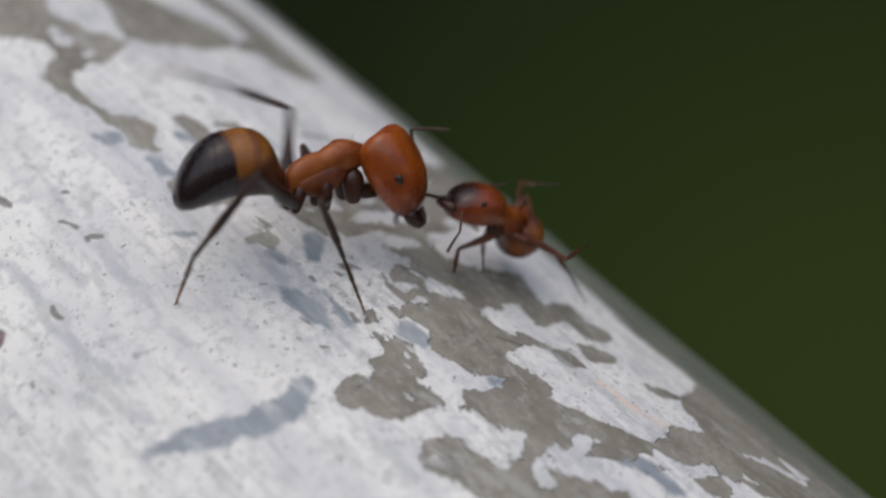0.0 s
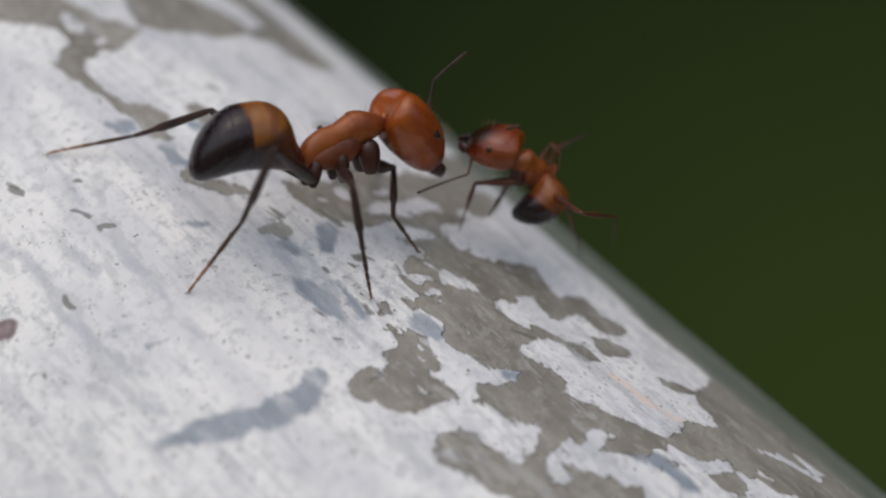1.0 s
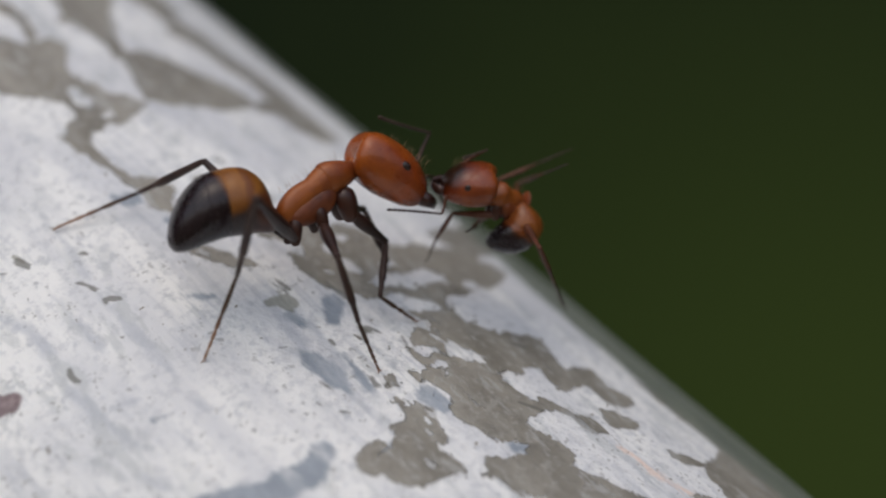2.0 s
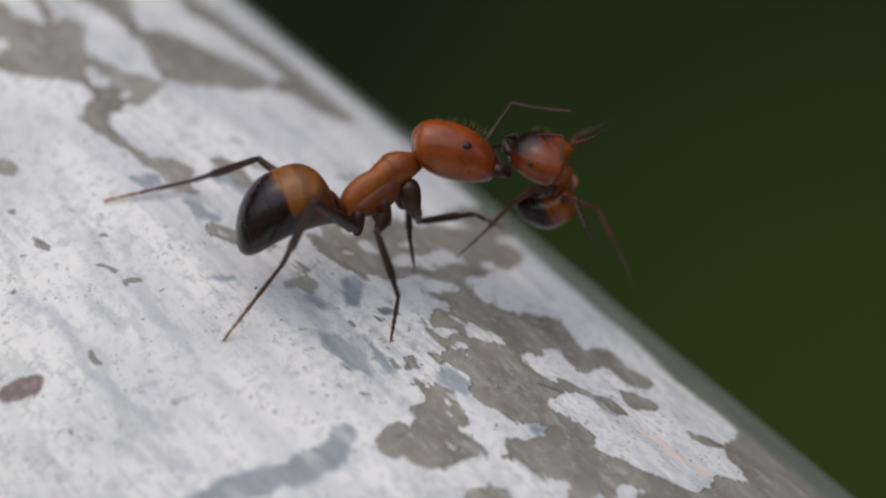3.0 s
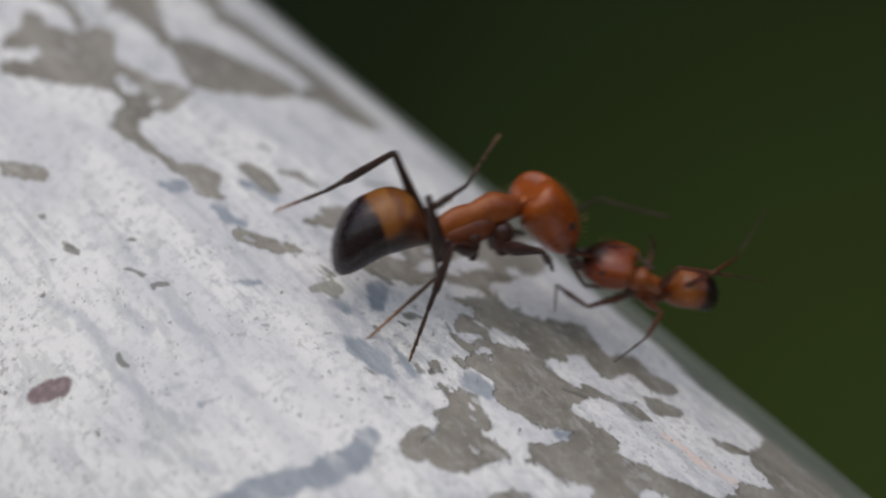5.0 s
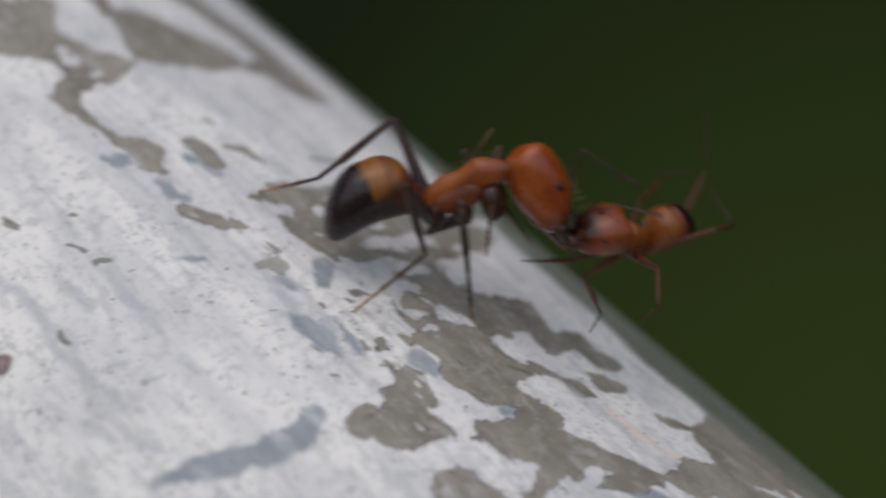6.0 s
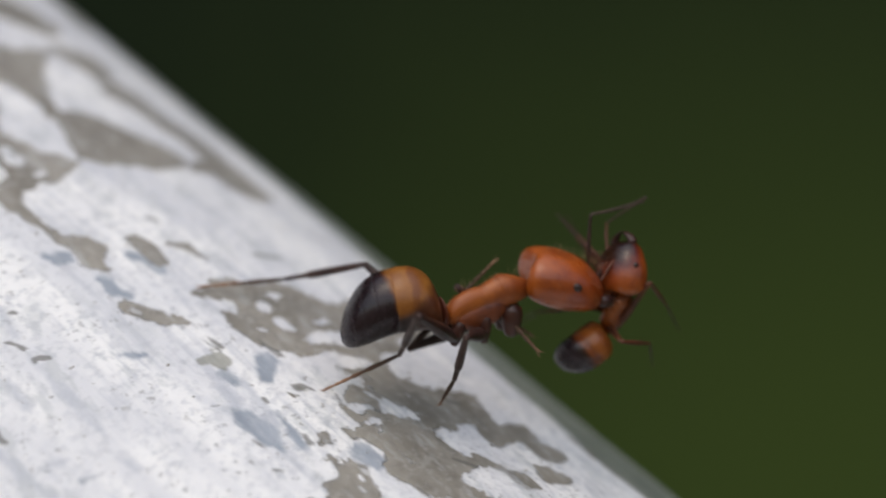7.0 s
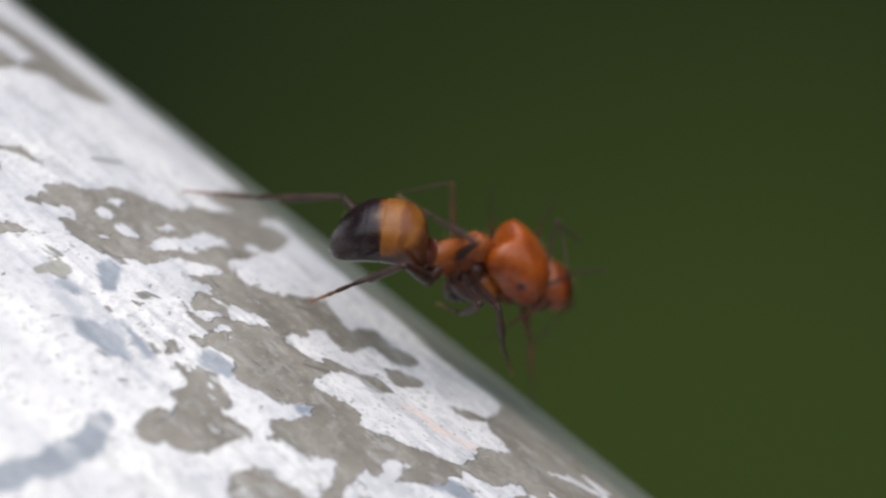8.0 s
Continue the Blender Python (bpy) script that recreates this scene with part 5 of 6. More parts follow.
LARGE_LEFT_HIND = [(0.0, -5.17, -0.29, 5.62, -8.11, 1.58, 6.88, -10.88, 3.11, 7.79), (0.2, -8.53, -1.50, 5.00, -11.58, 0.51, 4.39, -14.79, 0.37, 3.64), (0.5, -8.53, -1.50, 5.00, -11.58, 0.51, 4.39, -14.79, 0.37, 3.64), (1.0, -8.41, -1.55, 5.02, -11.57, 0.22, 4.27, -14.81, 0.38, 3.65), (1.5, -8.13, -0.26, 5.00, -11.65, 0.62, 4.27, -14.89, 0.40, 3.68), (2.0, -8.96, -1.28, 5.86, -11.85, 0.84, 4.94, -14.80, 0.31, 3.56), (2.2, -8.51, -0.99, 5.17, -11.71, 0.72, 4.42, -14.85, 0.27, 3.51), (3.3, -7.53, -0.68, 5.39, -10.29, 1.73, 4.86, -13.38, 0.90, 4.07), (3.5, -7.45, -0.05, 5.49, -10.39, 2.11, 4.83, -13.35, 0.88, 4.06), (4.0, -7.89, -4.91, 5.09, -10.46, -2.37, 4.29, -12.58, 0.16, 4.19), (4.2, -8.10, -5.03, 4.96, -10.71, -2.51, 4.24, -12.72, 0.11, 4.11), (5.3, -2.04, -2.29, 5.61, -4.82, -0.21, 4.31, -7.09, 2.10, 3.68), (5.5, -1.85, -2.06, 5.74, -4.69, -0.32, 4.13, -6.97, 1.97, 3.45), (6.0, -1.75, 0.52, 6.28, -4.56, -0.07, 3.95, -7.03, 2.10, 3.58), (6.3, -2.25, -3.42, 5.66, -4.79, -1.07, 4.37, -6.75, 1.51, 3.67), (6.5, -2.02, 1.07, 5.74, -4.82, -0.48, 3.87, -6.98, 1.99, 3.47), (6.7, -1.64, -0.02, 5.51, -3.72, 2.90, 4.61, -6.80, 2.23, 3.61), (7.0, -0.68, 0.58, 4.33, -3.85, 2.46, 3.95, -7.12, 2.13, 3.64), (7.3, 1.02, 0.12, 3.93, -1.35, 2.93, 3.52, -4.62, 2.69, 3.14), (7.5, 3.50, 0.41, 4.31, 2.05, 3.80, 4.55, 0.69, 6.78, 4.12), (7.8, 3.98, 0.36, 3.82, 1.34, 2.95, 3.67, -1.42, 4.77, 3.83), (8.0, 4.31, 1.88, 3.33, 1.26, 3.96, 3.48, -1.77, 5.22, 3.88)]
LARGE_LEFT_MID = [(0.0, -4.70, -0.21, 4.21, -4.64, 2.27, 3.95, -4.58, 4.46, 3.72), (0.5, -4.87, -0.00, 4.57, -4.44, 2.44, 4.24, -4.05, 4.58, 3.94), (1.0, -4.66, 0.41, 4.57, -4.65, 2.90, 4.33, -4.64, 5.09, 4.13), (1.5, -3.97, 1.72, 4.04, -4.02, 4.19, 4.42, -4.06, 6.36, 4.76), (2.0, -6.23, 0.66, 4.42, -6.56, 3.10, 4.02, -6.84, 5.25, 3.66), (2.2, -5.11, 0.97, 3.97, -5.30, 3.44, 3.64, -5.47, 5.62, 3.36), (3.3, -3.43, 1.55, 4.06, -3.28, 4.03, 4.28, -3.16, 6.22, 4.48), (3.5, -3.19, 1.70, 4.30, -2.83, 4.13, 4.76, -2.52, 6.27, 5.17), (4.0, -4.70, -1.15, 5.08, -4.68, 1.31, 4.67, -4.67, 3.48, 4.30), (4.2, -4.64, -1.55, 5.00, -4.78, 0.94, 4.88, -4.91, 3.14, 4.78), (5.3, -1.59, 1.35, 2.40, -0.12, 0.68, 4.30, 1.18, 0.08, 5.98), (5.5, -0.04, 1.68, 2.21, 1.02, 0.63, 4.21, 1.95, -0.29, 5.98), (6.0, -0.46, 1.71, 1.99, 0.76, 0.72, 3.94, 1.83, -0.14, 5.65), (6.3, -3.32, 0.02, 2.01, -1.71, 0.35, 3.90, -0.30, 0.63, 5.56), (6.5, -2.61, -0.00, 2.09, -0.84, 0.13, 3.85, 0.72, 0.24, 5.39), (6.7, -1.65, -0.91, 1.37, -0.03, -0.71, 3.27, 1.40, -0.53, 4.93), (7.0, 0.92, -0.24, 1.04, 2.69, -0.14, 2.79, 4.25, -0.05, 4.34), (7.3, 3.16, -2.97, -0.20, 3.65, -1.57, 1.81, 4.09, -0.34, 3.58), (7.5, 7.26, -2.04, 0.54, 5.80, -0.94, 2.24, 4.51, 0.04, 3.73), (7.8, 5.96, -3.01, 0.44, 6.07, -0.97, 1.89, 6.16, 0.81, 3.17), (8.0, 9.03, -0.97, 1.30, 7.80, 0.92, 2.38, 6.72, 2.59, 3.32)]
LARGE_LEFT_FRONT = [(0.0, -2.65, 1.04, 2.88, -2.07, 3.22, 2.78, -1.59, 5.05, 2.69), (0.5, -3.50, 0.93, 4.32, -2.60, 2.60, 3.11, -1.84, 4.01, 2.09), (1.0, -2.92, 1.42, 3.46, -2.70, 3.65, 3.25, -2.51, 5.53, 3.06), (1.5, -2.36, 2.15, 3.71, -2.04, 4.36, 3.46, -1.78, 6.23, 3.25), (2.0, -3.29, 1.26, 4.32, -2.35, 0.93, 2.30, -2.47, 2.83, 2.31), (2.2, -2.68, 1.27, 4.36, -2.27, 0.23, 2.41, -2.05, 1.85, 1.43), (3.3, -2.25, 1.81, 3.51, -2.20, -0.07, 2.28, -2.12, 1.49, 1.19), (3.5, -2.39, 2.08, 3.33, -2.43, 0.23, 2.05, -2.35, -1.33, 0.96), (4.0, -2.69, -0.33, 3.89, -0.62, -1.16, 3.60, 0.02, -2.87, 3.06), (4.2, -2.88, -0.26, 4.08, -1.44, -1.98, 3.91, -1.22, -3.84, 3.55), (5.3, 1.80, 2.40, 2.86, 1.92, 4.64, 2.75, 2.02, 6.53, 2.66), (5.5, 2.44, -1.99, 4.89, 2.52, -0.69, 3.05, 2.59, 0.40, 1.50), (6.0, 0.84, -0.83, 4.97, 2.18, -0.57, 3.18, 3.30, -0.36, 1.66), (6.3, -0.88, 1.30, 5.72, 0.52, 1.20, 3.96, 1.70, 1.12, 2.47), (6.5, -0.21, 0.68, 4.87, 1.61, 0.75, 3.55, 3.14, 0.80, 2.42), (6.7, 1.04, -0.13, 4.72, 2.51, -0.03, 3.03, 3.76, 0.06, 1.59), (7.0, 2.69, -1.36, 3.28, 4.33, -0.14, 2.35, 5.72, 0.90, 1.57), (7.3, 4.88, -0.78, 3.25, 5.76, -0.14, 1.28, 6.50, 0.40, -0.38), (7.5, 6.70, 2.18, -0.15, 7.19, 4.22, -0.95, 7.60, 5.95, -1.62), (7.8, 8.44, 1.48, 1.82, 8.92, 1.38, -0.38, 9.33, 1.30, -2.23), (8.0, 10.50, 3.21, 1.26, 10.63, 2.84, -0.96, 10.73, 2.53, -2.83)]
LARGE_RIGHT_FEELER = [(0.0, 0.50, 0.85, 0.10, 0.55, 0.80, -0.30), (8.0, 0.50, 0.85, 0.10, 0.55, 0.80, -0.30)]
LARGE_LEFT_FEELER = [(0.0, -0.91, 0.12, 0.40, 0.18, -0.79, 0.59), (0.5, 0.50, 0.85, 0.10, 0.55, 0.80, -0.30), (1.0, -0.51, 0.11, 0.86, -0.44, -0.87, 0.23), (1.5, 0.50, 0.85, 0.10, 0.55, 0.80, -0.30), (2.0, 0.18, 0.54, 0.82, -0.81, -0.55, -0.18), (3.3, 0.56, 0.29, 0.78, 0.72, -0.69, -0.02), (3.5, 0.38, 0.15, 0.91, 0.94, -0.21, 0.26), (4.0, 0.30, 0.81, 0.51, 0.17, 0.97, 0.17), (4.2, 0.49, 0.66, 0.57, 0.40, 0.87, 0.29), (5.3, 0.53, 0.35, 0.77, 0.85, -0.38, 0.35), (5.5, -0.31, 0.09, 0.95, 0.53, -0.26, 0.81), (6.0, -0.51, -0.15, 0.85, 0.87, 0.35, 0.35), (6.3, -0.18, -0.11, 0.98, 0.71, 0.70, 0.12), (6.5, -0.69, -0.05, 0.72, 0.70, 0.51, 0.50), (6.7, -0.33, -0.64, 0.69, 0.99, -0.06, 0.13), (7.0, -0.11, 0.22, 0.97, 0.84, 0.54, -0.01), (7.3, -0.37, 0.47, 0.80, 0.58, 0.72, 0.38), (7.8, -0.34, 0.70, 0.63, 0.60, 0.77, 0.22), (8.0, -0.53, 0.65, 0.54, 0.72, 0.53, -0.44)]
SMALL_PLACES = [(0.0, 2.85, 0.50, 1.51), (0.5, 2.96, 0.28, 2.84), (1.0, 3.29, 1.02, 3.14), (1.5, 3.89, 1.19, 3.15), (2.0, 2.10, 0.45, 4.59), (2.2, 2.72, 0.56, 4.00), (3.3, 3.65, 0.03, 4.68), (3.5, 4.17, 0.23, 3.42), (4.0, 1.16, 2.83, 3.03), (4.2, 0.68, 2.85, 2.96), (5.3, 7.46, 1.21, 0.33), (5.5, 7.59, -0.41, 0.14), (6.0, 7.15, -0.12, 1.76), (6.3, 6.02, 0.93, 4.31), (6.5, 6.69, 0.43, 3.15), (6.7, 7.83, 0.05, 2.58), (7.0, 8.96, 0.43, 2.60), (7.3, 9.41, 2.60, 1.57), (7.5, 9.85, 3.01, 1.66), (7.8, 10.74, 2.20, -0.07), (8.0, 11.53, 2.81, -0.32)]
SMALL_TURNS = [(0.0, -18.8, -2.7, -143.8), (0.5, -20.9, -16.6, -148.6), (1.0, -20.7, -16.7, -148.0), (1.5, -24.1, -23.8, -150.3), (2.0, -21.2, -7.1, -141.8), (2.2, -21.5, -7.7, -143.2), (3.3, -46.9, -11.9, -106.7), (3.5, -23.2, -7.2, -137.0), (4.0, -53.8, -7.6, -139.1), (4.2, -58.3, -11.9, -166.6), (5.3, -50.3, -15.3, -151.3), (5.5, -49.3, -15.1, -149.9), (6.0, -36.2, -2.8, -133.3), (6.3, -18.3, 7.5, -143.2), (6.5, -22.0, 6.6, -151.4), (6.7, -101.3, -46.3, -86.9), (7.0, 91.6, -53.4, -39.6), (7.3, 43.2, -14.5, -46.9), (7.5, 39.4, 22.2, -9.5), (7.8, 39.1, -8.9, 25.8), (8.0, 40.9, -2.1, 24.9)]
SMALL_HEAD = [(0.0, -3.7, -12.7, -6.1), (0.5, -24.3, 0.3, -29.6), (1.0, -24.5, 1.2, -30.0), (1.5, -25.4, 8.5, -26.2), (2.0, -18.5, 1.9, -29.3), (2.2, -10.5, -3.4, -11.2), (3.3, -49.2, 3.8, -66.7), (3.5, -21.2, 7.6, -44.5), (4.0, -7.8, 50.6, 7.5), (4.2, -4.3, 28.5, 28.8), (5.3, -1.4, 6.7, -36.1), (5.5, -3.0, 5.2, -38.9), (6.0, -11.0, 20.8, -26.9), (6.3, -7.2, 15.8, -40.7), (6.5, -2.2, 0.3, -15.1), (6.7, -43.9, 63.1, -42.7), (7.0, -14.3, -11.9, 37.8), (7.3, 21.2, -15.3, 7.1), (7.5, 6.9, 15.6, -19.2), (7.8, 10.8, 2.0, -10.7), (8.0, 18.4, 13.0, -16.6)]
SMALL_GASTER = [(0.0, -155.2, -35.1, 72.3), (0.5, 143.2, -73.9, 148.3), (1.0, 111.9, -74.6, -179.5), (1.5, 102.3, -77.3, -165.3), (2.0, 117.1, -67.7, 168.2), (2.2, 157.0, -61.8, 127.2), (3.3, 143.1, -70.1, 117.1), (3.5, -152.2, -48.3, 72.7), (4.0, -87.1, 49.0, -24.6), (4.2, -70.9, 30.6, 4.1), (5.3, -10.8, 10.4, -6.6), (5.5, -7.7, 12.4, -1.6), (6.0, -9.7, 29.7, -4.6), (6.3, -161.5, -70.2, 72.1), (6.5, 139.2, -63.6, 141.5), (6.7, -32.6, -68.2, -42.2), (7.0, 43.2, 28.5, -11.5), (7.3, 19.3, 18.5, 36.7), (7.5, -2.3, -11.6, 16.5), (7.8, 15.8, -17.1, -26.7), (8.0, 17.2, -20.2, -24.5)]
SMALL_RIGHT_HIND = [(0.0, 3.73, 3.40, 3.02, 4.28, 0.95, 2.80, 4.82, -1.22, 2.64), (0.5, 4.38, 3.21, 3.79, 4.67, 0.71, 3.74, 5.00, -1.51, 3.71), (1.0, 4.63, 3.96, 4.12, 4.98, 1.47, 4.17, 5.28, -0.75, 4.22), (1.5, 5.05, 4.26, 3.88, 5.56, 1.80, 4.14, 5.97, -0.39, 4.32), (2.0, 2.82, 3.76, 5.57, 3.65, 1.38, 5.67, 4.36, -0.74, 5.76), (2.2, 4.08, 3.66, 5.01, 4.85, 1.27, 5.20, 5.44, -0.89, 5.21), (3.3, 4.37, 2.21, 6.74, 4.94, -0.24, 6.72, 5.05, -2.48, 6.69), (3.5, 5.10, 3.48, 4.48, 5.90, 1.09, 4.46, 6.63, -1.03, 4.45), (4.0, 3.49, 5.00, 4.50, 4.81, 2.98, 5.22, 6.32, 2.09, 6.61), (4.2, 2.80, 1.29, 3.73, 4.00, -0.78, 4.51, 5.49, -1.23, 6.14), (5.3, 8.57, -0.61, 0.77, 10.05, 1.39, 0.37, 11.42, 3.07, -0.18), (5.5, 10.82, -0.26, -0.69, 11.86, 1.58, 0.67, 11.63, 3.48, 1.83), (6.0, 9.63, 2.18, 2.75, 10.81, 3.35, 4.65, 10.74, 3.05, 6.87), (6.3, 7.91, 4.22, 4.88, 9.04, 6.44, 5.22, 10.06, 8.42, 5.54), (6.5, 8.48, 3.07, 4.79, 9.84, 5.15, 5.16, 11.20, 6.85, 5.70), (6.7, 8.66, 3.39, 1.57, 8.42, 5.77, 0.78, 8.46, 7.83, -0.10), (7.0, 9.95, -1.07, 3.41, 11.08, 1.06, 2.69, 11.98, 2.95, 1.89), (7.3, 7.65, 3.22, 3.37, 7.17, 0.85, 4.07, 6.82, -1.35, 4.29), (7.5, 7.00, 2.06, 3.34, 6.80, -0.28, 4.24, 6.82, -2.51, 4.53), (7.8, 8.22, 2.15, 1.59, 8.85, 1.31, 3.88, 6.64, 1.61, 3.62), (8.0, 8.87, 2.80, 1.40, 8.84, 2.57, 3.90, 6.66, 2.91, 3.51)]
SMALL_RIGHT_MID = [(0.0, 3.83, 1.56, 2.38, 3.93, 0.02, 1.67, 4.03, -1.32, 1.02), (0.5, 4.19, 1.32, 3.35, 4.02, -0.29, 2.81, 3.86, -1.69, 2.32), (1.0, 4.19, 1.26, 4.06, 4.36, -0.36, 3.59, 4.19, -1.66, 2.87), (1.5, 4.89, 1.42, 3.97, 4.83, -0.11, 3.23, 4.59, -1.46, 2.63), (2.0, 1.91, 2.07, 5.49, 3.47, 2.13, 6.15, 4.85, 2.19, 6.74), (2.2, 2.36, 2.18, 4.87, 3.83, 2.13, 5.72, 5.12, 2.09, 6.48), (3.3, 4.06, 0.17, 5.90, 4.58, -1.43, 6.13, 4.99, -2.85, 6.34), (3.5, 4.08, 0.54, 4.71, 3.76, 0.34, 6.37, 2.94, -0.91, 6.50), (4.0, 1.19, 3.33, 4.61, 1.20, 1.63, 4.43, 1.25, 0.21, 3.98), (4.2, 0.98, 3.38, 4.57, 0.96, 1.68, 4.50, 1.01, 0.21, 4.24), (5.3, 8.05, 2.19, 1.70, 7.65, 0.56, 1.96, 7.33, -0.90, 2.10), (5.5, 7.88, 0.10, 1.61, 7.91, -1.60, 1.66, 7.73, -3.01, 1.21), (6.0, 7.55, 0.26, 3.07, 8.34, -0.89, 4.05, 9.09, -2.18, 4.15), (6.3, 5.92, 1.39, 5.64, 5.65, 0.79, 7.21, 4.98, -0.49, 7.60), (6.5, 6.72, 0.83, 4.51, 6.44, 0.20, 6.06, 5.62, -1.01, 6.42), (6.7, 9.03, 0.79, 2.71, 10.70, 0.55, 2.90, 11.39, -0.68, 3.41), (7.0, 8.51, -0.10, 3.41, 7.61, -0.73, 4.71, 6.82, -1.28, 5.85), (7.3, 8.97, 1.16, 1.05, 8.76, 2.65, 0.27, 8.58, 3.97, -0.42), (7.5, 9.37, 1.79, 2.18, 9.01, 2.42, 0.65, 8.70, 2.98, -0.71), (7.8, 11.35, 0.74, -0.52, 10.70, 1.73, -1.73, 10.14, 2.61, -2.81), (8.0, 12.27, 1.46, -1.03, 10.96, 2.12, -1.88, 9.80, 2.69, -2.63)]
SMALL_RIGHT_FRONT = [(0.0, 2.14, 2.27, 0.67, 2.08, 0.89, 0.03, 2.03, -0.28, -0.53), (0.5, 2.23, 2.03, 1.97, 1.91, 0.60, 1.53, 1.65, -0.60, 1.13), (1.0, 2.33, 2.69, 2.15, 2.00, 1.28, 1.65, 1.74, 0.07, 1.29), (1.5, 2.74, 2.63, 1.86, 2.45, 1.15, 1.59, 2.21, -0.09, 1.35), (2.0, 1.14, 2.18, 3.83, 0.88, 0.71, 3.49, 0.64, -0.55, 3.29), (2.2, 1.80, 2.31, 3.24, 1.49, 0.84, 2.91, 1.21, -0.40, 2.72), (3.3, 1.67, 0.58, 3.68, 0.69, 1.24, 2.72, -0.14, 1.80, 1.90), (3.5, 2.27, 0.66, 2.01, 1.27, 0.92, 0.89, 0.41, 1.14, -0.06), (4.0, 0.17, 2.52, 4.40, 0.09, 1.76, 5.73, 0.02, 1.12, 6.85), (4.2, -0.22, 2.89, 4.40, -0.55, 2.12, 5.68, -0.83, 1.46, 6.76), (5.3, 5.27, 1.77, -0.30, 4.08, 1.85, 0.66, 3.44, 0.95, 1.33), (5.5, 5.42, 0.15, -0.58, 4.08, -0.25, 0.03, 3.93, -1.31, 0.75), (6.0, 4.95, 0.23, 0.90, 3.78, -0.75, 0.88, 2.96, -1.76, 0.86), (6.3, 4.33, 1.51, 2.72, 3.05, 0.73, 2.38, 2.11, -0.12, 2.17), (6.5, 5.54, 0.91, 4.10, 4.99, 1.24, 2.71, 4.53, 1.52, 1.54), (6.7, 8.67, -0.79, 2.97, 9.87, -1.67, 2.63, 10.89, -2.42, 2.34), (7.0, 8.68, -0.01, 3.87, 7.65, -0.39, 4.93, 6.78, -0.72, 5.83), (7.3, 9.86, 0.81, 1.26, 9.97, -0.65, 1.72, 10.06, -1.87, 2.11), (7.5, 11.01, 2.62, -0.14, 12.13, 2.35, -1.14, 13.08, 2.12, -2.00), (7.8, 12.21, 2.28, -1.75, 12.75, 2.67, -3.13, 13.21, 2.99, -4.30), (8.0, 12.02, 3.03, -2.57, 12.03, 3.08, -4.10, 12.04, 3.12, -5.39)]
SMALL_LEFT_HIND = [(0.0, 5.04, -1.28, -0.12, 5.90, 1.04, 0.29, 6.58, 3.16, 0.62), (0.5, 4.59, -1.86, 0.99, 5.70, 0.40, 0.94, 6.60, 2.46, 0.87), (1.0, 5.08, -1.03, 1.30, 6.61, 0.96, 1.21, 6.78, 2.86, 0.02), (1.5, 5.40, -0.95, 1.11, 6.85, 1.09, 0.82, 6.95, 2.90, -0.50), (2.0, 3.27, -1.55, 2.60, 3.97, 0.57, 1.43, 4.59, 2.50, 0.49), (2.2, 4.21, -1.49, 2.23, 4.83, 0.51, 0.83, 5.34, 2.18, -0.58), (3.3, 3.68, -2.02, 3.93, 4.34, 0.31, 3.27, 5.22, 2.23, 2.51), (3.5, 4.15, -1.86, 1.85, 5.23, 0.31, 1.18, 6.15, 2.32, 0.77), (4.0, 2.50, 1.20, 1.12, 3.87, 3.17, 0.37, 5.92, 3.82, -0.26), (4.2, 2.43, 1.02, 0.99, 3.71, 3.08, 0.34, 5.59, 2.07, -0.34), (5.3, 9.81, 0.33, 1.31, 11.30, 2.07, 2.35, 12.03, 2.68, 4.39), (5.5, 9.49, -1.32, 1.46, 10.84, 0.76, 1.89, 12.16, 0.21, 3.61), (6.0, 10.32, -0.06, 2.08, 11.62, 2.09, 2.31, 10.72, 2.99, 4.16), (6.3, 7.18, -1.24, 3.01, 8.17, 0.92, 2.19, 8.79, 3.02, 1.71), (6.5, 7.49, -1.81, 1.70, 8.73, 0.23, 0.92, 9.60, 2.26, 0.51), (6.7, 8.77, -1.81, 1.31, 9.99, 0.36, 0.94, 10.00, 2.03, -0.57), (7.0, 8.73, -1.48, 1.20, 10.24, 0.53, 1.19, 10.80, 2.56, 0.41), (7.3, 7.36, 1.38, 1.54, 8.88, 2.29, -0.24, 9.41, 3.85, -1.77), (7.5, 8.07, 5.22, 4.02, 6.39, 5.26, 2.14, 4.89, 5.29, 0.47), (7.8, 8.86, 1.08, 2.01, 8.82, 2.72, 0.10, 8.78, 4.17, -1.61), (8.0, 11.35, 1.33, 1.68, 10.00, 2.92, 0.27, 8.78, 4.33, -0.98)]
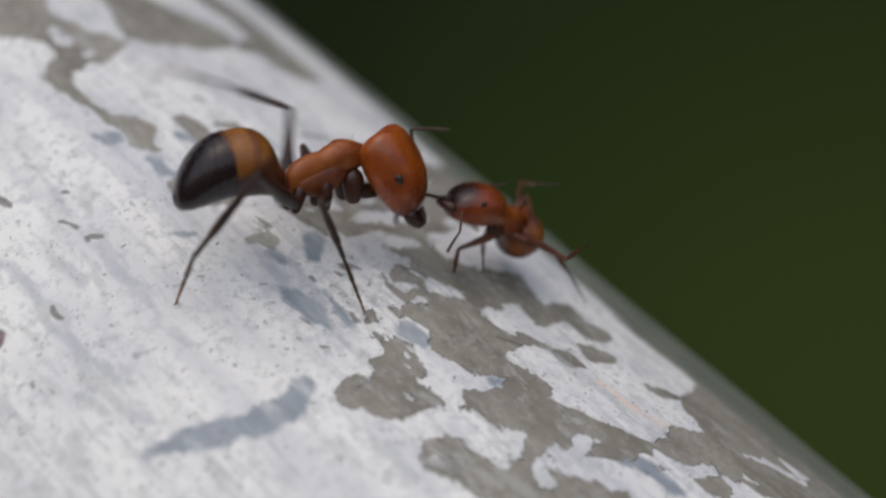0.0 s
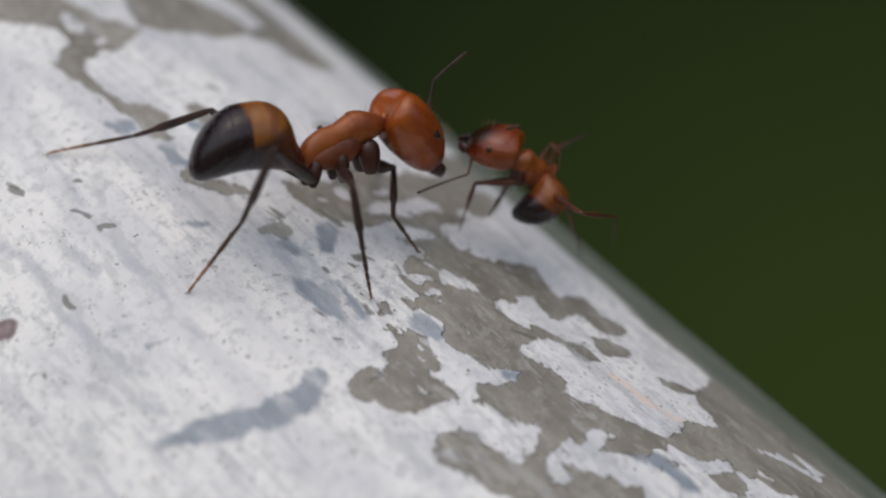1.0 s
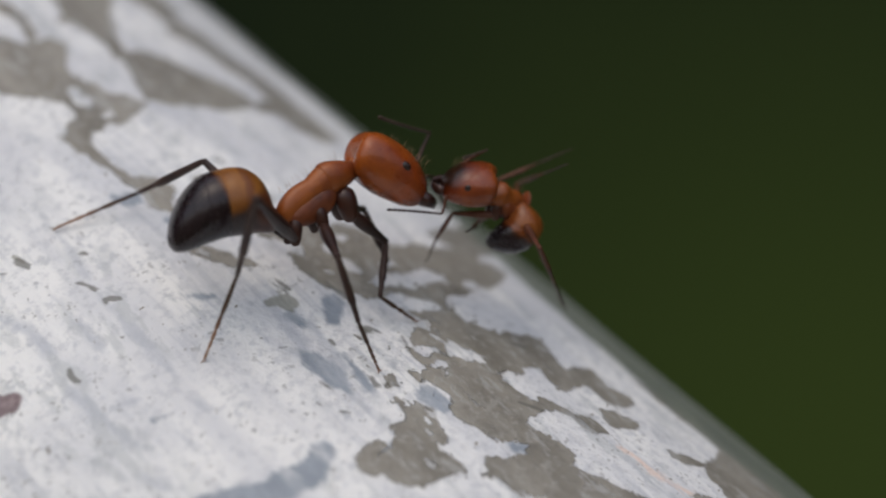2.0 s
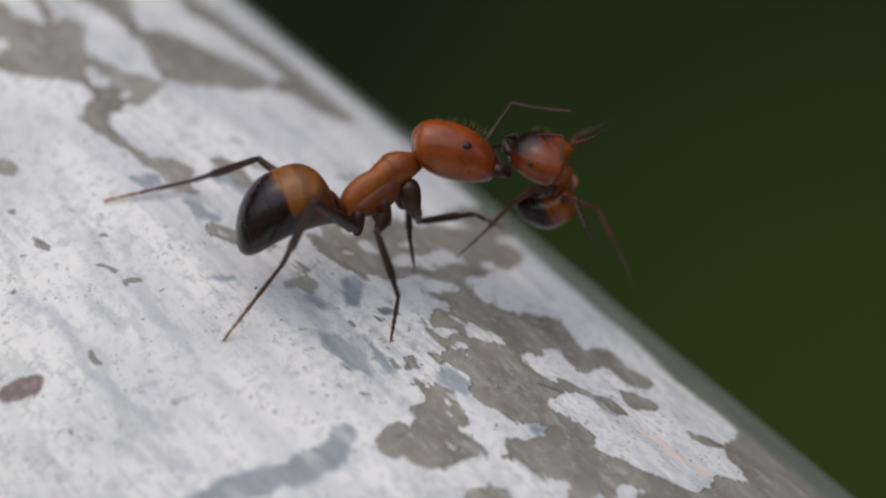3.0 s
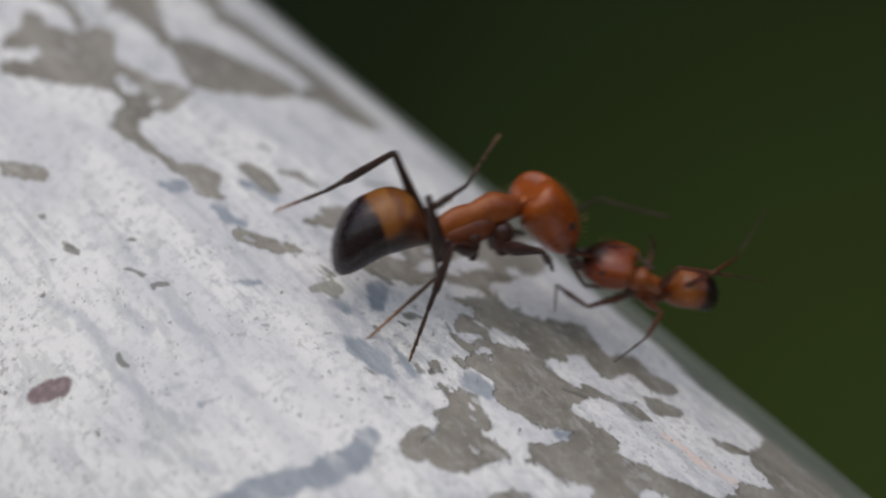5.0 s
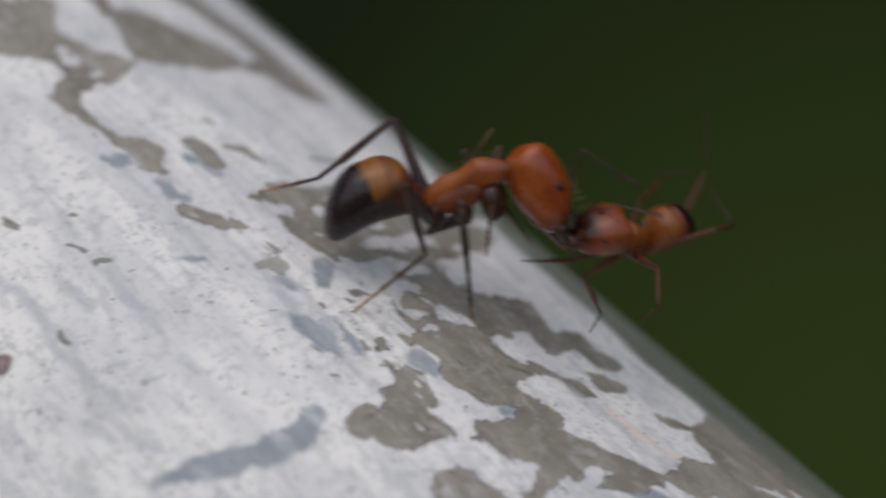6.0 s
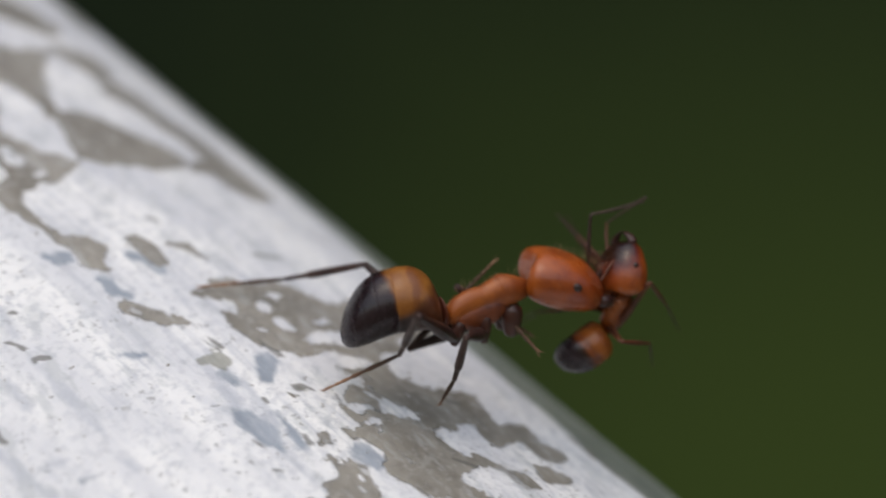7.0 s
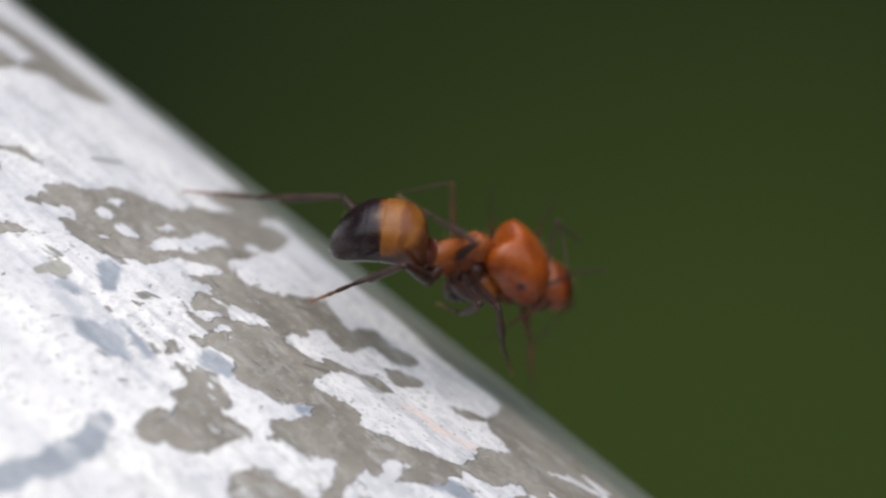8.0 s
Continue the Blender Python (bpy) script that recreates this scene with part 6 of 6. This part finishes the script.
SMALL_LEFT_MID = [(0.0, 4.77, 0.70, 0.24, 5.50, 1.93, -0.68, 6.21, 2.62, -1.80), (0.5, 4.57, 0.17, 1.17, 5.16, 1.23, -0.02, 5.65, 1.73, -1.34), (1.0, 4.84, 1.60, 1.56, 5.28, 2.93, 0.59, 5.64, 4.11, -0.25), (1.5, 5.10, 2.32, 1.73, 5.55, 3.71, 0.86, 5.99, 4.89, 0.06), (2.0, 3.42, 1.60, 3.00, 4.01, 2.80, 1.95, 4.55, 3.16, 0.60), (2.2, 4.38, 1.20, 2.47, 4.79, 2.08, 1.08, 5.13, 2.02, -0.38), (3.3, 5.07, 0.98, 3.75, 5.87, 0.90, 2.25, 6.45, 0.79, 0.88), (3.5, 5.14, 1.76, 1.98, 5.31, 1.72, 0.28, 5.42, 1.63, -1.21), (4.0, 1.73, 1.69, 1.79, 2.26, 1.12, 0.28, 2.83, 2.05, -0.76), (4.2, 1.56, 1.73, 1.89, 2.08, 1.18, 0.36, 2.71, 2.00, -0.72), (5.3, 7.83, -0.10, -0.90, 6.79, -1.31, -1.49, 5.47, -1.17, -2.18), (5.5, 7.68, -1.67, -1.29, 7.09, -3.21, -1.73, 6.50, -4.54, -2.09), (6.0, 7.93, -1.37, 0.61, 7.72, -2.44, -0.69, 6.85, -3.39, -1.45), (6.3, 7.68, 1.00, 2.54, 8.00, 0.06, 1.16, 7.59, -0.03, -0.28), (6.5, 8.27, 0.36, 1.30, 8.40, -0.55, -0.13, 7.91, -0.51, -1.55), (6.7, 8.79, -0.22, 1.57, 9.42, -0.37, -0.01, 8.51, -0.23, -1.18), (7.0, 7.58, 0.11, 2.61, 5.90, 0.35, 2.43, 5.38, 1.73, 2.15), (7.3, 9.33, 3.20, 2.99, 8.81, 2.93, 4.58, 8.35, 2.69, 5.99), (7.5, 10.22, 4.34, 3.00, 9.73, 3.42, 4.34, 9.30, 2.62, 5.53), (7.8, 9.68, 3.36, 1.09, 8.91, 2.32, 2.20, 8.24, 1.40, 3.17), (8.0, 10.63, 3.76, 1.04, 10.51, 2.95, 2.53, 10.41, 2.24, 3.85)]
SMALL_LEFT_FRONT = [(0.0, 1.11, -0.22, 0.30, 0.95, 1.02, -0.57, 0.85, 2.05, -1.35), (0.5, 0.95, -0.37, 2.12, 0.70, 0.80, 1.17, 0.50, 1.75, 0.32), (1.0, 1.22, 0.83, 2.50, 0.91, 2.00, 1.57, 0.63, 2.87, 0.65), (1.5, 1.78, 1.05, 2.26, 1.38, 2.17, 1.30, 1.02, 2.92, 0.30), (2.0, 0.14, 0.23, 4.03, -0.52, 1.26, 3.10, -0.86, 2.25, 2.35), (2.2, 0.85, 0.91, 3.55, 0.61, 2.11, 2.65, 0.39, 3.10, 1.84), (3.3, 3.26, 1.11, 5.07, 3.24, 2.28, 4.07, 3.21, 3.27, 3.24), (3.5, 2.25, 0.11, 2.42, 1.52, 1.25, 1.71, 1.12, 2.33, 1.12), (4.0, -0.70, 2.89, 1.52, -0.22, 1.88, 0.48, 0.04, 0.84, -0.24), (4.2, -0.99, 3.19, 1.33, -0.47, 2.10, 0.39, -0.19, 1.00, -0.24), (5.3, 5.27, 1.47, -0.38, 4.05, 1.57, 0.54, 3.20, 0.68, 0.14), (5.5, 5.42, -0.15, -0.66, 4.14, -0.02, 0.15, 3.43, -0.89, 0.80), (6.0, 5.36, -0.04, 0.28, 5.99, -0.45, -1.06, 5.45, -1.45, -1.68), (6.3, 4.86, 1.08, 2.31, 5.78, 0.39, 1.30, 5.29, -0.59, 0.62), (6.5, 6.47, -1.32, 2.39, 7.00, -2.60, 1.74, 7.44, -3.68, 1.17), (6.7, 7.56, -1.83, 2.33, 7.27, -3.06, 1.47, 7.00, -4.11, 0.77), (7.0, 8.51, 0.82, 4.43, 7.69, 1.53, 5.51, 7.02, 2.14, 6.43), (7.3, 10.15, 1.86, 2.76, 10.00, 0.86, 3.90, 9.87, 0.01, 4.87), (7.5, 10.68, 3.21, 2.74, 10.99, 2.69, 4.15, 11.24, 2.25, 5.34), (7.8, 10.88, 2.43, 1.23, 10.91, 1.73, 2.59, 10.94, 1.13, 3.74), (8.0, 12.13, 3.55, 0.93, 12.65, 2.85, 2.19, 13.09, 2.26, 3.25)]
SMALL_RIGHT_FEELER = [(0.0, -0.92, -0.15, 0.35, 0.33, 0.92, 0.22), (0.5, -0.92, -0.15, 0.35, 0.33, 0.92, 0.22), (1.0, -0.87, -0.19, 0.45, 0.26, 0.93, 0.26), (1.5, -0.75, -0.61, 0.27, 0.34, 0.93, 0.16), (2.0, -0.69, -0.17, 0.71, 0.53, 0.85, 0.03), (2.2, -0.37, -0.03, 0.93, 0.74, 0.68, 0.04), (3.5, -0.66, 0.28, 0.70, -0.43, 0.83, 0.36), (8.0, -0.66, 0.28, 0.70, -0.43, 0.83, 0.36)]
SMALL_LEFT_FEELER = [(0.0, 0.00, 0.51, -0.86, 0.59, 0.77, -0.23), (0.5, 0.00, 0.51, -0.86, 0.59, 0.77, -0.23), (1.0, -0.12, 0.51, -0.85, 0.75, 0.37, -0.55), (1.5, -0.18, 0.53, -0.83, 0.71, -0.02, -0.70), (2.0, 0.05, 0.44, -0.90, 0.98, -0.01, -0.17), (2.2, 0.01, 0.31, -0.95, 0.97, 0.02, -0.24), (3.5, 0.01, -0.17, -0.98, 0.54, -0.81, -0.25), (4.0, 0.81, 0.23, -0.54, 0.78, -0.14, 0.60), (4.2, 0.53, 0.69, 0.49, 0.67, -0.06, 0.74), (7.5, 0.71, 0.20, -0.68, 0.30, -0.92, -0.26), (7.8, 0.07, -0.82, -0.57, -0.34, -0.63, -0.70), (8.0, 0.07, -0.82, -0.57, -0.34, -0.63, -0.70)]


def motions():
    move_ant(large_ant, LARGE_PLACES, LARGE_TURNS, LARGE_HEAD, LARGE_GASTER, (LARGE_RIGHT_HIND, LARGE_RIGHT_MID, LARGE_RIGHT_FRONT, LARGE_LEFT_HIND, LARGE_LEFT_MID, LARGE_LEFT_FRONT), (LARGE_RIGHT_FEELER, LARGE_LEFT_FEELER))
    move_ant(small_ant, SMALL_PLACES, SMALL_TURNS, SMALL_HEAD, SMALL_GASTER, (SMALL_RIGHT_HIND, SMALL_RIGHT_MID, SMALL_RIGHT_FRONT, SMALL_LEFT_HIND, SMALL_LEFT_MID, SMALL_LEFT_FRONT), (SMALL_RIGHT_FEELER, SMALL_LEFT_FEELER))


motions()
